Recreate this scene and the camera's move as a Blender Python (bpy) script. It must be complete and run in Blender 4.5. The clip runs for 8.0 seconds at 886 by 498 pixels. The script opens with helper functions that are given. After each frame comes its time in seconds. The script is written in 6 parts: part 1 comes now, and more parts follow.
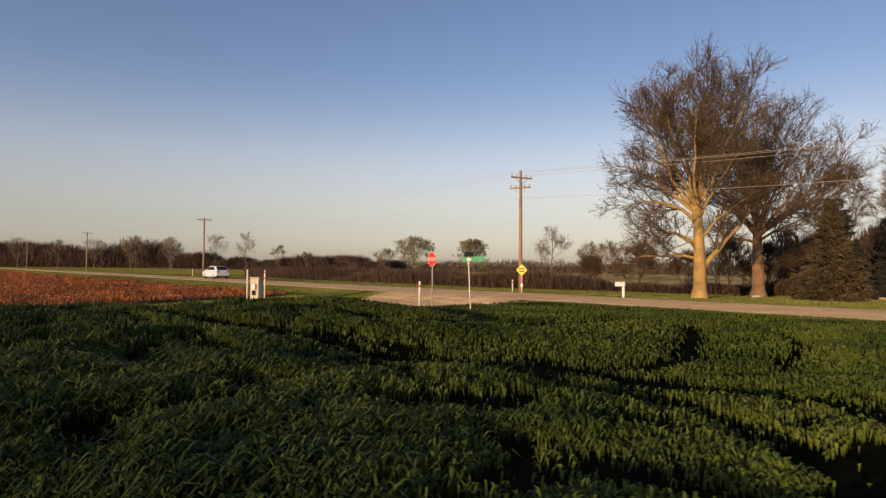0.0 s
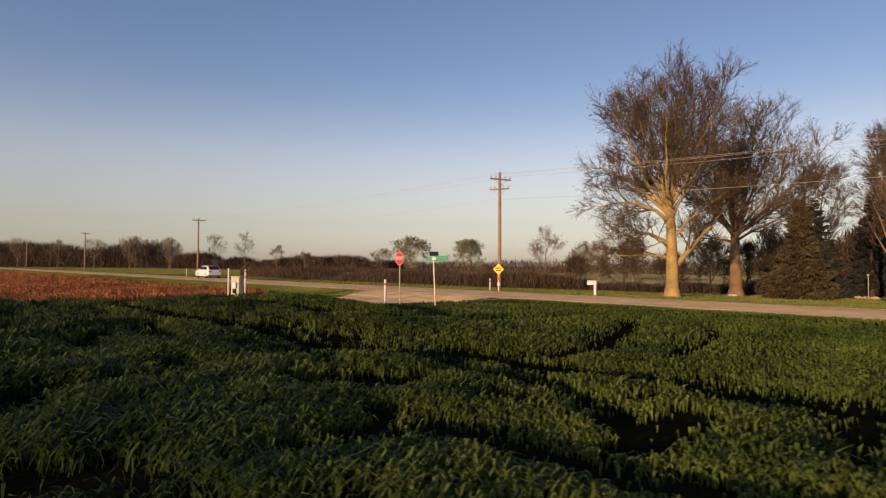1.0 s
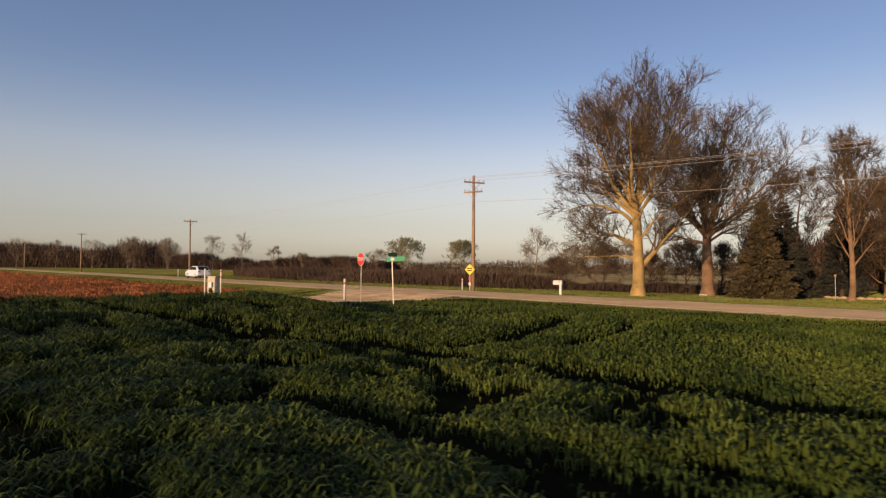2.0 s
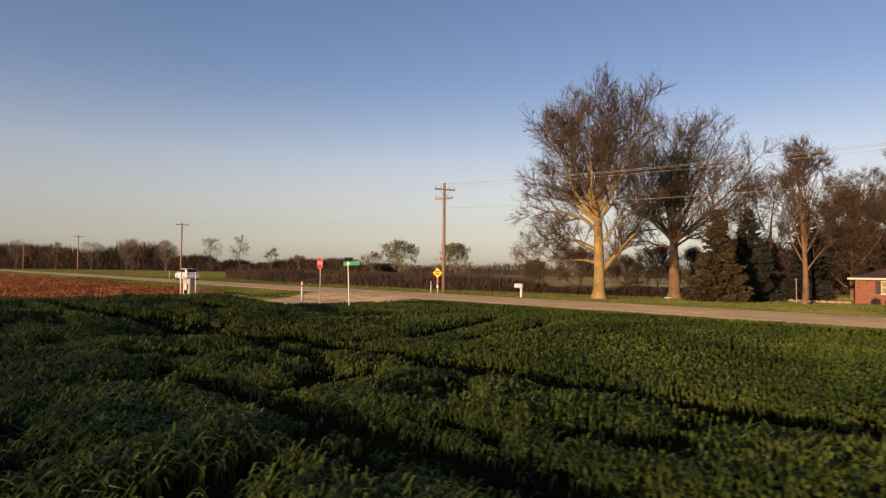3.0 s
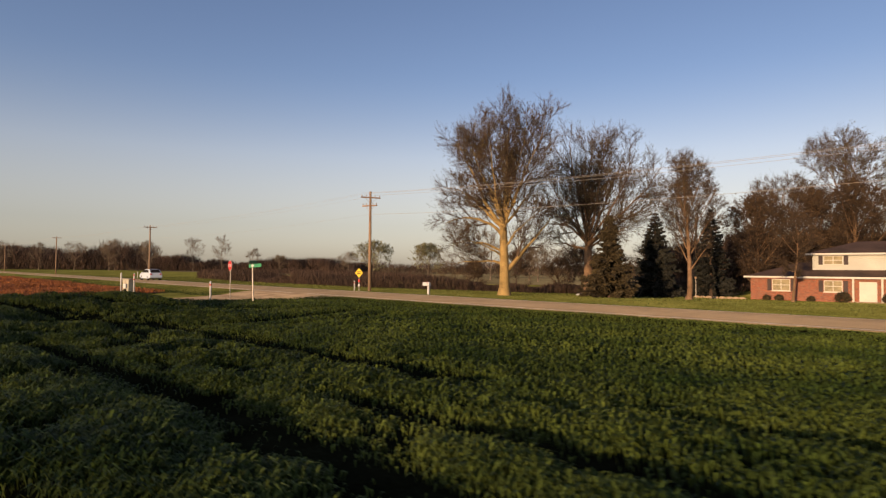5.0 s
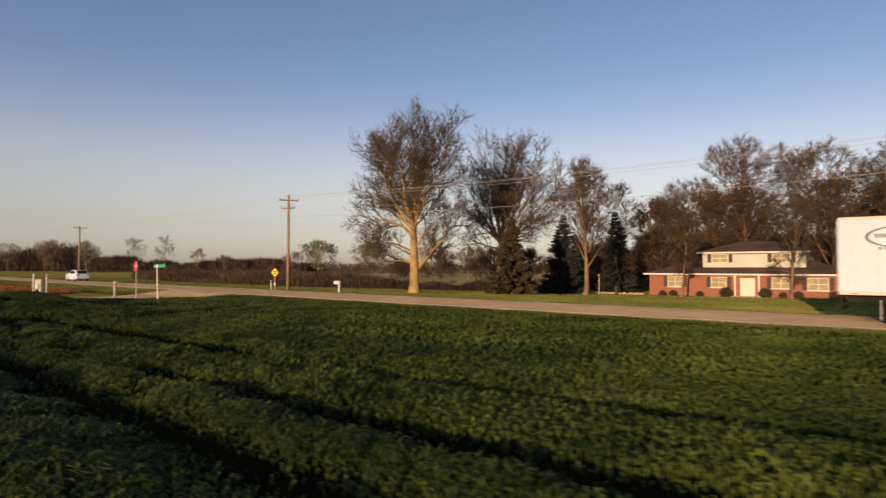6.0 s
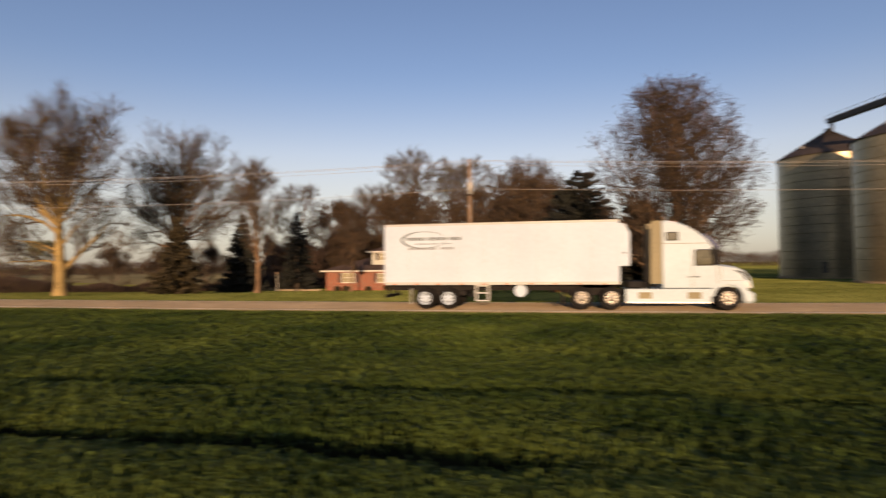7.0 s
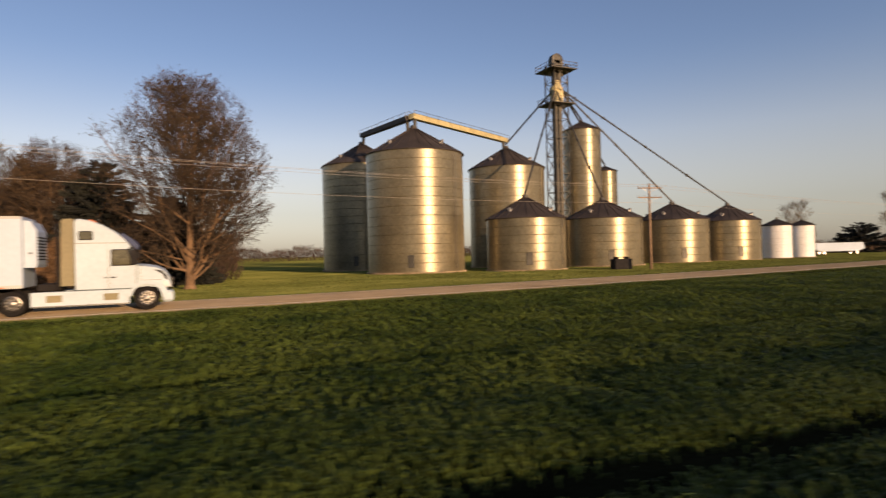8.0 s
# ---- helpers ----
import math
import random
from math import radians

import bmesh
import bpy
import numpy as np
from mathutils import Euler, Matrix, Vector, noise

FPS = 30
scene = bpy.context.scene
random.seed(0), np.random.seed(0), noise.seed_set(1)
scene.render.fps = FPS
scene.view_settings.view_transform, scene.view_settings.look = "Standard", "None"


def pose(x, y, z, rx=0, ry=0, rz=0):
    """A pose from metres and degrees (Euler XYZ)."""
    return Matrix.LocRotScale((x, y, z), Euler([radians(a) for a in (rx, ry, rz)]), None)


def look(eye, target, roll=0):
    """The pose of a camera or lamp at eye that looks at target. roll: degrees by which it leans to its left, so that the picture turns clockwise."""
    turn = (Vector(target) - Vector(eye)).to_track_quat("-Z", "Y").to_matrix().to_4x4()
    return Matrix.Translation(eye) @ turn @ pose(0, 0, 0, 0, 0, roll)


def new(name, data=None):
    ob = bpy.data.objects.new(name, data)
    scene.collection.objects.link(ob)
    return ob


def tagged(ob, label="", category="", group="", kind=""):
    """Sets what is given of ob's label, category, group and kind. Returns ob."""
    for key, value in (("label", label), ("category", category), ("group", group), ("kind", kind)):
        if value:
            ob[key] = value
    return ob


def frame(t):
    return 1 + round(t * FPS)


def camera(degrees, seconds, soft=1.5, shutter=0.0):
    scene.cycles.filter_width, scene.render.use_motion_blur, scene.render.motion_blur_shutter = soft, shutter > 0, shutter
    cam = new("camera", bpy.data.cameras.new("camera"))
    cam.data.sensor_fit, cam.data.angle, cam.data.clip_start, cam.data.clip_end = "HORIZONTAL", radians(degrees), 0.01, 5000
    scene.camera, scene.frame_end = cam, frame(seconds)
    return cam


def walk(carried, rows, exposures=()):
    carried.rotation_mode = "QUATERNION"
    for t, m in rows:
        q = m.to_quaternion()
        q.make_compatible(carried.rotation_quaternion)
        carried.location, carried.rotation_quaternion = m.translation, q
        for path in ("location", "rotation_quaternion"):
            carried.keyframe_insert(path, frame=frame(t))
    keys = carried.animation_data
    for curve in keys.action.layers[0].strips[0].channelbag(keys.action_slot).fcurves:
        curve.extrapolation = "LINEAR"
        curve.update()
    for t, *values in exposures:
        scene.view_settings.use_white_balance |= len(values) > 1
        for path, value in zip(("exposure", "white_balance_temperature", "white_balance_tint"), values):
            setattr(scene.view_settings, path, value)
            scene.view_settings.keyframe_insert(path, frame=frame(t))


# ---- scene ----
# ------------------------------------------------------------ camera and light
cam = camera(72.98, 8.0, soft=1.25, shutter=0.28)
PATH = [
    (0, pose(0.000, -27.739, 1.881, 91.595, -0.373, 42.419)),
    (0.5, pose(0.961, -27.686, 1.870, 91.568, -0.371, 42.426)),
    (1, pose(2.066, -27.550, 1.834, 91.601, -0.358, 42.526)),
    (1.5, pose(3.269, -27.410, 1.822, 91.586, -0.329, 42.540)),
    (3, pose(8.095, -27.151, 1.941, 91.891, -0.544, 42.679)),
    (3.5, pose(10.002, -27.149, 2.068, 91.744, -0.310, 42.694)),
    (4, pose(12.055, -27.141, 2.156, 91.763, -0.437, 42.701)),
    (5.5, pose(19.482, -27.135, 2.100, 91.769, -0.215, 40.723)),
    (6, pose(22.336, -27.069, 2.120, 91.743, -0.060, 37.700)),
    (6.3, pose(24.230, -27.199, 2.114, 91.784, 0.045, 33.693)),
    (6.5, pose(25.549, -27.306, 2.104, 91.744, 0.162, 30.368)),
    (6.8, pose(27.535, -27.505, 2.085, 91.645, 0.461, 19.305)),
    (7, pose(28.938, -27.671, 2.074, 91.480, 0.590, 12.002)),
    (7.3, pose(31.076, -27.952, 2.067, 91.187, 0.816, -2.290)),
    (7.5, pose(32.570, -28.182, 2.071, 90.988, 0.981, -8.574)),
    (7.8, pose(34.801, -28.568, 2.086, 90.588, 1.268, -19.941)),
    (8, pose(36.350, -28.841, 2.100, 90.405, 1.426, -24.478)),
]
walk(cam, PATH, ((0.0, 0.35, 8250, 31), (8.0, 0.35, 8250, 31)))

SUN_AZ, SUN_EL = radians(8.87), radians(6.4)   # the light travels along (-sin, cos) of this turn, downwards
sun_dir = Vector((-math.sin(SUN_AZ) * math.cos(SUN_EL), math.cos(SUN_AZ) * math.cos(SUN_EL), -math.sin(SUN_EL)))
world = bpy.data.worlds.new("world")
scene.world = world
world.use_nodes = True
wn = world.node_tree.nodes
wl = world.node_tree.links


def sky_layer(dust, ozone, elevation):
    n = wn.new("ShaderNodeTexSky")
    n.sky_type, n.sun_disc = "NISHITA", False
    n.sun_elevation, n.sun_rotation = elevation, math.pi - SUN_AZ
    n.air_density, n.dust_density, n.ozone_density = 1.0, dust, ozone
    return n


# clear low-sun sky, deep blue above and greyed by haze towards the horizon
both = wn.new("ShaderNodeMix")
both.data_type, both.blend_type = "RGBA", "MIX"
both.inputs[0].default_value = 0.5
wl.new(sky_layer(0.35, 2.8, SUN_EL + radians(10)).outputs[0], both.inputs[6])
wl.new(sky_layer(0.8, 2.8, SUN_EL + radians(24)).outputs[0], both.inputs[7])
shades = []
for saturation in (1.14, 0.48):
    hs = wn.new("ShaderNodeHueSaturation")
    hs.inputs["Saturation"].default_value = saturation
    wl.new(both.outputs[2], hs.inputs["Color"])
    shades.append(hs)
way = wn.new("ShaderNodeTexCoord")
rise = wn.new("ShaderNodeSeparateXYZ")
wl.new(way.outputs["Generated"], rise.inputs[0])
thick = wn.new("ShaderNodeMapRange")
thick.interpolation_type = "SMOOTHSTEP"
thick.inputs[1].default_value, thick.inputs[2].default_value, thick.inputs[3].default_value, thick.inputs[4].default_value = 0.02, 0.32, 1.0, 0.0
wl.new(rise.outputs["Z"], thick.inputs[0])
haze = wn.new("ShaderNodeMix")
haze.data_type, haze.blend_type = "RGBA", "MIX"
wl.new(thick.outputs[0], haze.inputs[0])
dust = wn.new("ShaderNodeMix")
dust.data_type, dust.blend_type = "RGBA", "MULTIPLY"
dust.inputs[0].default_value, dust.inputs[7].default_value = 1.0, (0.88, 1.0, 0.98, 1)
wl.new(shades[1].outputs[0], dust.inputs[6])
wl.new(shades[0].outputs[0], haze.inputs[6]), wl.new(dust.outputs[2], haze.inputs[7])
fade = wn.new("ShaderNodeValToRGB")
for place, level in ((0.08, 0.74), (0.18, 0.92), (0.28, 0.94), (0.42, 0.94)):
    fade.color_ramp.elements.new(place).color = (level, level, level, 1)
fade.color_ramp.elements[0].color, fade.color_ramp.elements[-1].color = (0.60, 0.60, 0.61, 1), (0.93, 0.93, 0.93, 1)
wl.new(rise.outputs["Z"], fade.inputs[0])
air = wn.new("ShaderNodeMix")
air.data_type, air.blend_type = "RGBA", "MULTIPLY"
air.inputs[0].default_value = 1.0
wl.new(haze.outputs[2], air.inputs[6]), wl.new(fade.outputs[0], air.inputs[7])
wl.new(air.outputs[2], wn["Background"].inputs["Color"])
wn["Background"].inputs["Strength"].default_value = 0.112
lamp = bpy.data.lights.new("sun", "SUN")
lamp.energy, lamp.angle, lamp.color = 3.7, radians(0.6), (1.0, 0.82, 0.56)
sun = new("sun", lamp)
sun.matrix_world = look((0, 0, 60), Vector((0, 0, 60)) + sun_dir)


# ------------------------------------------------------------ materials
def mat(name, base, rough=0.75, var=0.25, scale=1.5, fine=30.0, bump=0.15, metal=0.0, island=0.0, other=None, leafy=0.0, objrand=0.0, spec=0.5, soft=0.0):
    """A surface with coarse and fine variation of its base colour, fine relief, and, if wanted, a tint for each piece."""
    m = bpy.data.materials.new(name)
    m.use_nodes = True
    nt = m.node_tree
    n, l = nt.nodes, nt.links
    bsdf = n["Principled BSDF"]
    tc = n.new("ShaderNodeTexCoord")
    big = n.new("ShaderNodeTexNoise")
    big.inputs["Scale"].default_value, big.inputs["Detail"].default_value = scale, 4
    small = n.new("ShaderNodeTexNoise")
    small.inputs["Scale"].default_value, small.inputs["Detail"].default_value = fine, 3
    for t in (big, small):
        l.new(tc.outputs["Object"], t.inputs["Vector"])
    ramp = n.new("ShaderNodeMix")
    ramp.data_type = "RGBA"
    lo = [c * (1 - var) for c in base]
    hi = other or [min(1, c * (1 + var)) for c in base]
    ramp.inputs[6].default_value, ramp.inputs[7].default_value = (*lo, 1), (*hi, 1)
    stretch = n.new("ShaderNodeMapRange")
    stretch.inputs[1].default_value, stretch.inputs[2].default_value = 0.3, 0.7
    l.new(big.outputs[0], stretch.inputs[0])
    l.new(stretch.outputs[0], ramp.inputs[0])
    grain = n.new("ShaderNodeMapRange")
    grain.inputs[1].default_value, grain.inputs[2].default_value = 0.3, 0.7
    grain.inputs[3].default_value, grain.inputs[4].default_value = 1 - var * 0.7, 1 + var * 0.7
    l.new(small.outputs[0], grain.inputs[0])
    hsv = n.new("ShaderNodeHueSaturation")
    l.new(ramp.outputs[2], hsv.inputs["Color"])
    value = grain.outputs[0]
    for on, node, out in ((island, "ShaderNodeNewGeometry", "Random Per Island"), (objrand, "ShaderNodeObjectInfo", "Random")):
        if on:
            src = n.new(node)
            r = n.new("ShaderNodeMapRange")
            r.inputs[3].default_value, r.inputs[4].default_value = 1 - on, 1 + on
            l.new(src.outputs[out], r.inputs[0])
            mul = n.new("ShaderNodeMath")
            mul.operation = "MULTIPLY"
            l.new(value, mul.inputs[0]), l.new(r.outputs[0], mul.inputs[1])
            value = mul.outputs[0]
    l.new(value, hsv.inputs["Value"])
    l.new(hsv.outputs[0], bsdf.inputs["Base Color"])
    bsdf.inputs["Roughness"].default_value, bsdf.inputs["Metallic"].default_value = rough, metal
    bsdf.inputs["Specular IOR Level"].default_value = spec
    bsdf.inputs["Diffuse Roughness"].default_value = soft
    if bump:
        b = n.new("ShaderNodeBump")
        b.inputs["Strength"].default_value, b.inputs["Distance"].default_value = bump, 0.02
        l.new(small.outputs[0], b.inputs["Height"]), l.new(b.outputs[0], bsdf.inputs["Normal"])
    if leafy:
        tr = n.new("ShaderNodeBsdfTranslucent")
        l.new(hsv.outputs[0], tr.inputs["Color"])
        mx = n.new("ShaderNodeMixShader")
        mx.inputs[0].default_value = leafy
        l.new(bsdf.outputs[0], mx.inputs[1]), l.new(tr.outputs[0], mx.inputs[2])
        l.new(mx.outputs[0], n["Material Output"].inputs["Surface"])
    return m


def banded(m, kind, a, b, scale, axis="Z", strength=0.3, dist=0.05):
    """Adds real relief waves along one axis (corrugation, siding) to a material's bump."""
    n, l = m.node_tree.nodes, m.node_tree.links
    w = n.new("ShaderNodeTexWave")
    w.wave_type, w.bands_direction, w.wave_profile = "BANDS", axis, kind
    w.inputs["Scale"].default_value = scale
    tc = n.new("ShaderNodeTexCoord")
    l.new(tc.outputs["Object"], w.inputs["Vector"])
    bp = n.new("ShaderNodeBump")
    bp.inputs["Strength"].default_value, bp.inputs["Distance"].default_value = strength, dist
    l.new(w.outputs["Color"], bp.inputs["Height"])
    l.new(bp.outputs[0], n["Principled BSDF"].inputs["Normal"])
    return m


def brick_mat(name):
    m = mat(name, (0.30, 0.085, 0.05), 0.85, 0.3, 0.8, 18, 0.2)
    n, l = m.node_tree.nodes, m.node_tree.links
    bt = n.new("ShaderNodeTexBrick")
    tc = n.new("ShaderNodeTexCoord")
    mp = n.new("ShaderNodeMapping")
    mp.inputs["Rotation"].default_value = (radians(90), 0, 0)
    l.new(tc.outputs["Object"], mp.inputs["Vector"]), l.new(mp.outputs[0], bt.inputs["Vector"])
    bt.inputs["Color1"].default_value, bt.inputs["Color2"].default_value = (0.40, 0.085, 0.032, 1), (0.16, 0.034, 0.017, 1)
    bt.inputs["Mortar"].default_value = (0.26, 0.18, 0.12, 1)
    bt.inputs["Scale"].default_value, bt.inputs["Mortar Size"].default_value = 1.0, 0.012
    bt.inputs["Brick Width"].default_value, bt.inputs["Row Height"].default_value = 0.22, 0.075
    l.new(bt.outputs["Color"], n["Principled BSDF"].inputs["Base Color"])
    return m


M = {}
M["asphalt"] = mat("asphalt", (0.33, 0.245, 0.15), 0.95, 0.15, 0.35, 60, 0.8, spec=0.0, soft=1.0)
M["gravel"] = mat("gravel", (0.34, 0.25, 0.155), 0.95, 0.3, 0.8, 25, 0.9, spec=0.0, soft=1.0)
M["paint_line"] = mat("paint_line", (0.80, 0.74, 0.58), 0.7, 0.15, 2, 40, 0.1, spec=0.08)
M["lawn"] = mat("lawn", (0.11, 0.125, 0.028), 0.95, 0.35, 0.12, 9, 0.6, other=(0.18, 0.18, 0.05), spec=0.0, soft=1.0)
# soil's own dark tone, blackened further for the shade between the wheat
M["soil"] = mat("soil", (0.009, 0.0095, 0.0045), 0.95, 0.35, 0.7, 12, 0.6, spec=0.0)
M["red_soil"] = mat("red_soil", (0.10, 0.042, 0.02), 0.95, 0.35, 0.5, 10, 0.7, spec=0.08)
M["stubble"] = mat("stubble", (0.42, 0.135, 0.035), 0.8, 0.4, 0.6, 14, 0.1, island=0.5, leafy=0.15)
M["wheat"] = mat("wheat", (0.025, 0.050, 0.011), 0.6, 0.30, 0.30, 6, 0.0, island=0.45, other=(0.074, 0.098, 0.020), leafy=0.0, spec=0.07, soft=1.0)
M["edge_grass"] = mat("edge_grass", (0.050, 0.080, 0.020), 0.8, 0.3, 0.4, 6, 0.0, island=0.4, other=(0.10, 0.12, 0.032), spec=0.05, soft=1.0)
# olive-brown farmland, its colour dulled for the haze of distance
M["far_field"] = mat("far_field", (0.105, 0.095, 0.055), 0.95, 0.3, 0.03, 0.4, 0.2, other=(0.15, 0.135, 0.08), spec=0.0, soft=1.0)
M["verge"] = mat("verge", (0.105, 0.132, 0.032), 0.8, 0.3, 0.4, 6, 0.0, island=0.4, other=(0.18, 0.19, 0.055), leafy=0.15, spec=0.05, soft=1.0)
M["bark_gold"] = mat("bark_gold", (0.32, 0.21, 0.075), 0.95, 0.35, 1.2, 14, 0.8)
M["bark_dark"] = mat("bark_dark", (0.07, 0.045, 0.028), 0.95, 0.35, 1.2, 14, 0.8)
M["bark_brown"] = mat("bark_brown", (0.20, 0.115, 0.058), 0.95, 0.35, 1.2, 14, 0.8)
M["twig"] = mat("twig", (0.080, 0.050, 0.028), 0.9, 0.3, 0.6, 8, 0.0, island=0.35)
M["twig_red"] = mat("twig_red", (0.064, 0.041, 0.022), 0.9, 0.3, 0.5, 8, 0.0, island=0.35)
M["twig_grey"] = mat("twig_grey", (0.080, 0.051, 0.027), 0.9, 0.3, 0.6, 8, 0.0, island=0.35)
# far trees only: paled so the colour stands in for distance haze
M["twig_hazed"] = mat("twig_hazed", (0.15, 0.11, 0.07), 0.9, 0.3, 0.6, 8, 0.0, island=0.35)
M["bud"] = mat("bud", (0.15, 0.118, 0.045), 0.8, 0.3, 0.5, 8, 0.0, island=0.4, leafy=0.25)
M["bud_red"] = mat("bud_red", (0.088, 0.050, 0.021), 0.8, 0.3, 0.4, 8, 0.0, island=0.4, leafy=0.2)
# far green buds, their colour paled for the haze as well
M["leaf_green"] = mat("leaf_green", (0.24, 0.23, 0.115), 0.8, 0.3, 0.4, 8, 0.0, island=0.4, leafy=0.4)
M["needle"] = mat("needle", (0.052, 0.037, 0.013), 0.8, 0.3, 0.6, 8, 0.0, island=0.4, leafy=0.1)
# dark needles, taken almost to black so the colour carries the pines' shadow
M["needle_dark_shaded"] = mat("needle_dark_shaded", (0.013, 0.014, 0.008), 0.85, 0.3, 0.6, 8, 0.0, island=0.4)
M["needle_brown"] = mat("needle_brown", (0.15, 0.08, 0.035), 0.85, 0.3, 0.6, 8, 0.0, island=0.4)
M["brush"] = mat("brush", (0.060, 0.035, 0.021), 0.95, 0.35, 0.05, 4, 0.0, island=0.45)
M["steel"] = banded(mat("steel", (0.225, 0.185, 0.11), 0.33, 0.25, 0.25, 3.0, 0.05, metal=0.5, island=0.06), "SIN", 0, 1, 3.1, "Z", 0.12, 0.02)
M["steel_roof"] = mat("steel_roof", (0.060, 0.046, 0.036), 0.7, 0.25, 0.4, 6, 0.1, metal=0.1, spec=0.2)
M["steel_frame"] = mat("steel_frame", (0.09, 0.08, 0.062), 0.5, 0.25, 0.6, 8, 0.1, metal=0.7)
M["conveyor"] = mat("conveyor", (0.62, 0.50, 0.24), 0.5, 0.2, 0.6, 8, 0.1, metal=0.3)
M["white_bin"] = banded(mat("white_bin", (0.80, 0.77, 0.70), 0.45, 0.1, 0.3, 3, 0.05), "SIN", 0, 1, 3.1, "Z", 0.3, 0.02)
M["brick"] = brick_mat("brick")
M["siding"] = banded(mat("siding", (0.52, 0.51, 0.42), 0.7, 0.1, 0.5, 10, 0.1), "SAW", 0, 1, 1.6, "Z", 0.5, 0.03)
M["shingle"] = mat("shingle", (0.075, 0.042, 0.028), 0.95, 0.35, 0.6, 14, 0.5)
M["trim"] = mat("trim", (0.60, 0.56, 0.46), 0.6, 0.08, 1, 20, 0.05)
M["shutter"] = mat("shutter", (0.05, 0.03, 0.025), 0.7, 0.2, 1, 20, 0.1)
M["glass"] = mat("glass", (0.02, 0.02, 0.018), 0.04, 0.1, 1, 5, 0.0, spec=0.5)
# yellow gleam of the low sun on cab windows, put into the colour
M["glass_gleam"] = mat("glass_gleam", (0.085, 0.075, 0.04), 0.06, 0.3, 2, 12, 0.0, spec=0.5)
# house panes: the yellowish light on them is put into this colour
M["pane_lit"] = mat("pane_lit", (0.30, 0.25, 0.14), 0.8, 0.25, 3, 30, 0.2)
M["white_paint"] = mat("white_paint", (0.50, 0.575, 0.62), 0.6, 0.06, 0.4, 6, 0.02, spec=0.15)
M["rail_alu"] = mat("rail_alu", (0.46, 0.45, 0.40), 0.6, 0.12, 0.8, 12, 0.03, metal=0.2, spec=0.2)
M["rim_alu"] = mat("rim_alu", (0.22, 0.205, 0.18), 0.30, 0.3, 6, 20, 0.05, metal=0.95)
M["cream_paint"] = mat("cream_paint", (0.50, 0.58, 0.59), 0.55, 0.07, 0.5, 6, 0.02, spec=0.15)
# darker copy of the cream; on the steps it stands for recess shade
M["cream_shade"] = mat("cream_shade", (0.24, 0.20, 0.11), 0.5, 0.1, 0.7, 8, 0.03, spec=0.15)
M["blue_paint"] = mat("blue_paint", (0.012, 0.03, 0.09), 0.4, 0.1, 0.5, 6, 0.0, spec=0.2)
M["alu"] = mat("alu", (0.62, 0.59, 0.54), 0.35, 0.15, 1, 20, 0.05, metal=0.9)
M["chrome"] = mat("chrome", (0.75, 0.72, 0.68), 0.16, 0.1, 2, 20, 0.02, metal=1.0)
M["rubber"] = mat("rubber", (0.016, 0.014, 0.012), 0.9, 0.3, 3, 40, 0.3, spec=0.1)
M["black"] = mat("black", (0.020, 0.017, 0.015), 0.8, 0.3, 2, 20, 0.1, spec=0.15)
M["decal"] = mat("decal", (0.04, 0.05, 0.04), 0.5, 0.2, 2, 20, 0.0)
M["decal_pale"] = mat("decal_pale", (0.17, 0.17, 0.16), 0.5, 0.2, 2, 20, 0.0)
M["wood_pole"] = mat("wood_pole", (0.27, 0.17, 0.10), 0.9, 0.3, 0.9, 16, 0.5)
M["wire"] = mat("wire", (0.48, 0.40, 0.30), 0.5, 0.1, 1, 5, 0.0, metal=0.3)
M["porcelain"] = mat("porcelain", (0.35, 0.33, 0.30), 0.3, 0.1, 2, 10, 0.0)
M["galv"] = mat("galv", (0.42, 0.38, 0.32), 0.5, 0.2, 2, 20, 0.1, metal=0.6)
M["sign_red"] = mat("sign_red", (0.55, 0.035, 0.03), 0.5, 0.1, 2, 20, 0.0)
M["sign_green_dull"] = mat("sign_green_dull", (0.012, 0.05, 0.03), 0.6, 0.2, 2, 20, 0.0)
M["sign_white"] = mat("sign_white", (0.55, 0.54, 0.50), 0.5, 0.05, 2, 20, 0.0)
M["sign_green"] = mat("sign_green", (0.02, 0.26, 0.12), 0.5, 0.1, 2, 20, 0.0)
M["sign_yellow"] = mat("sign_yellow", (0.78, 0.52, 0.03), 0.5, 0.1, 2, 20, 0.0)
M["box_beige"] = mat("box_beige", (0.42, 0.38, 0.27), 0.6, 0.12, 1.5, 20, 0.05)
M["lamp_glass"] = mat("lamp_glass", (0.7, 0.66, 0.6), 0.15, 0.1, 2, 20, 0.0)
M["amber"] = mat("amber", (0.55, 0.12, 0.02), 0.3, 0.1, 2, 20, 0.0)


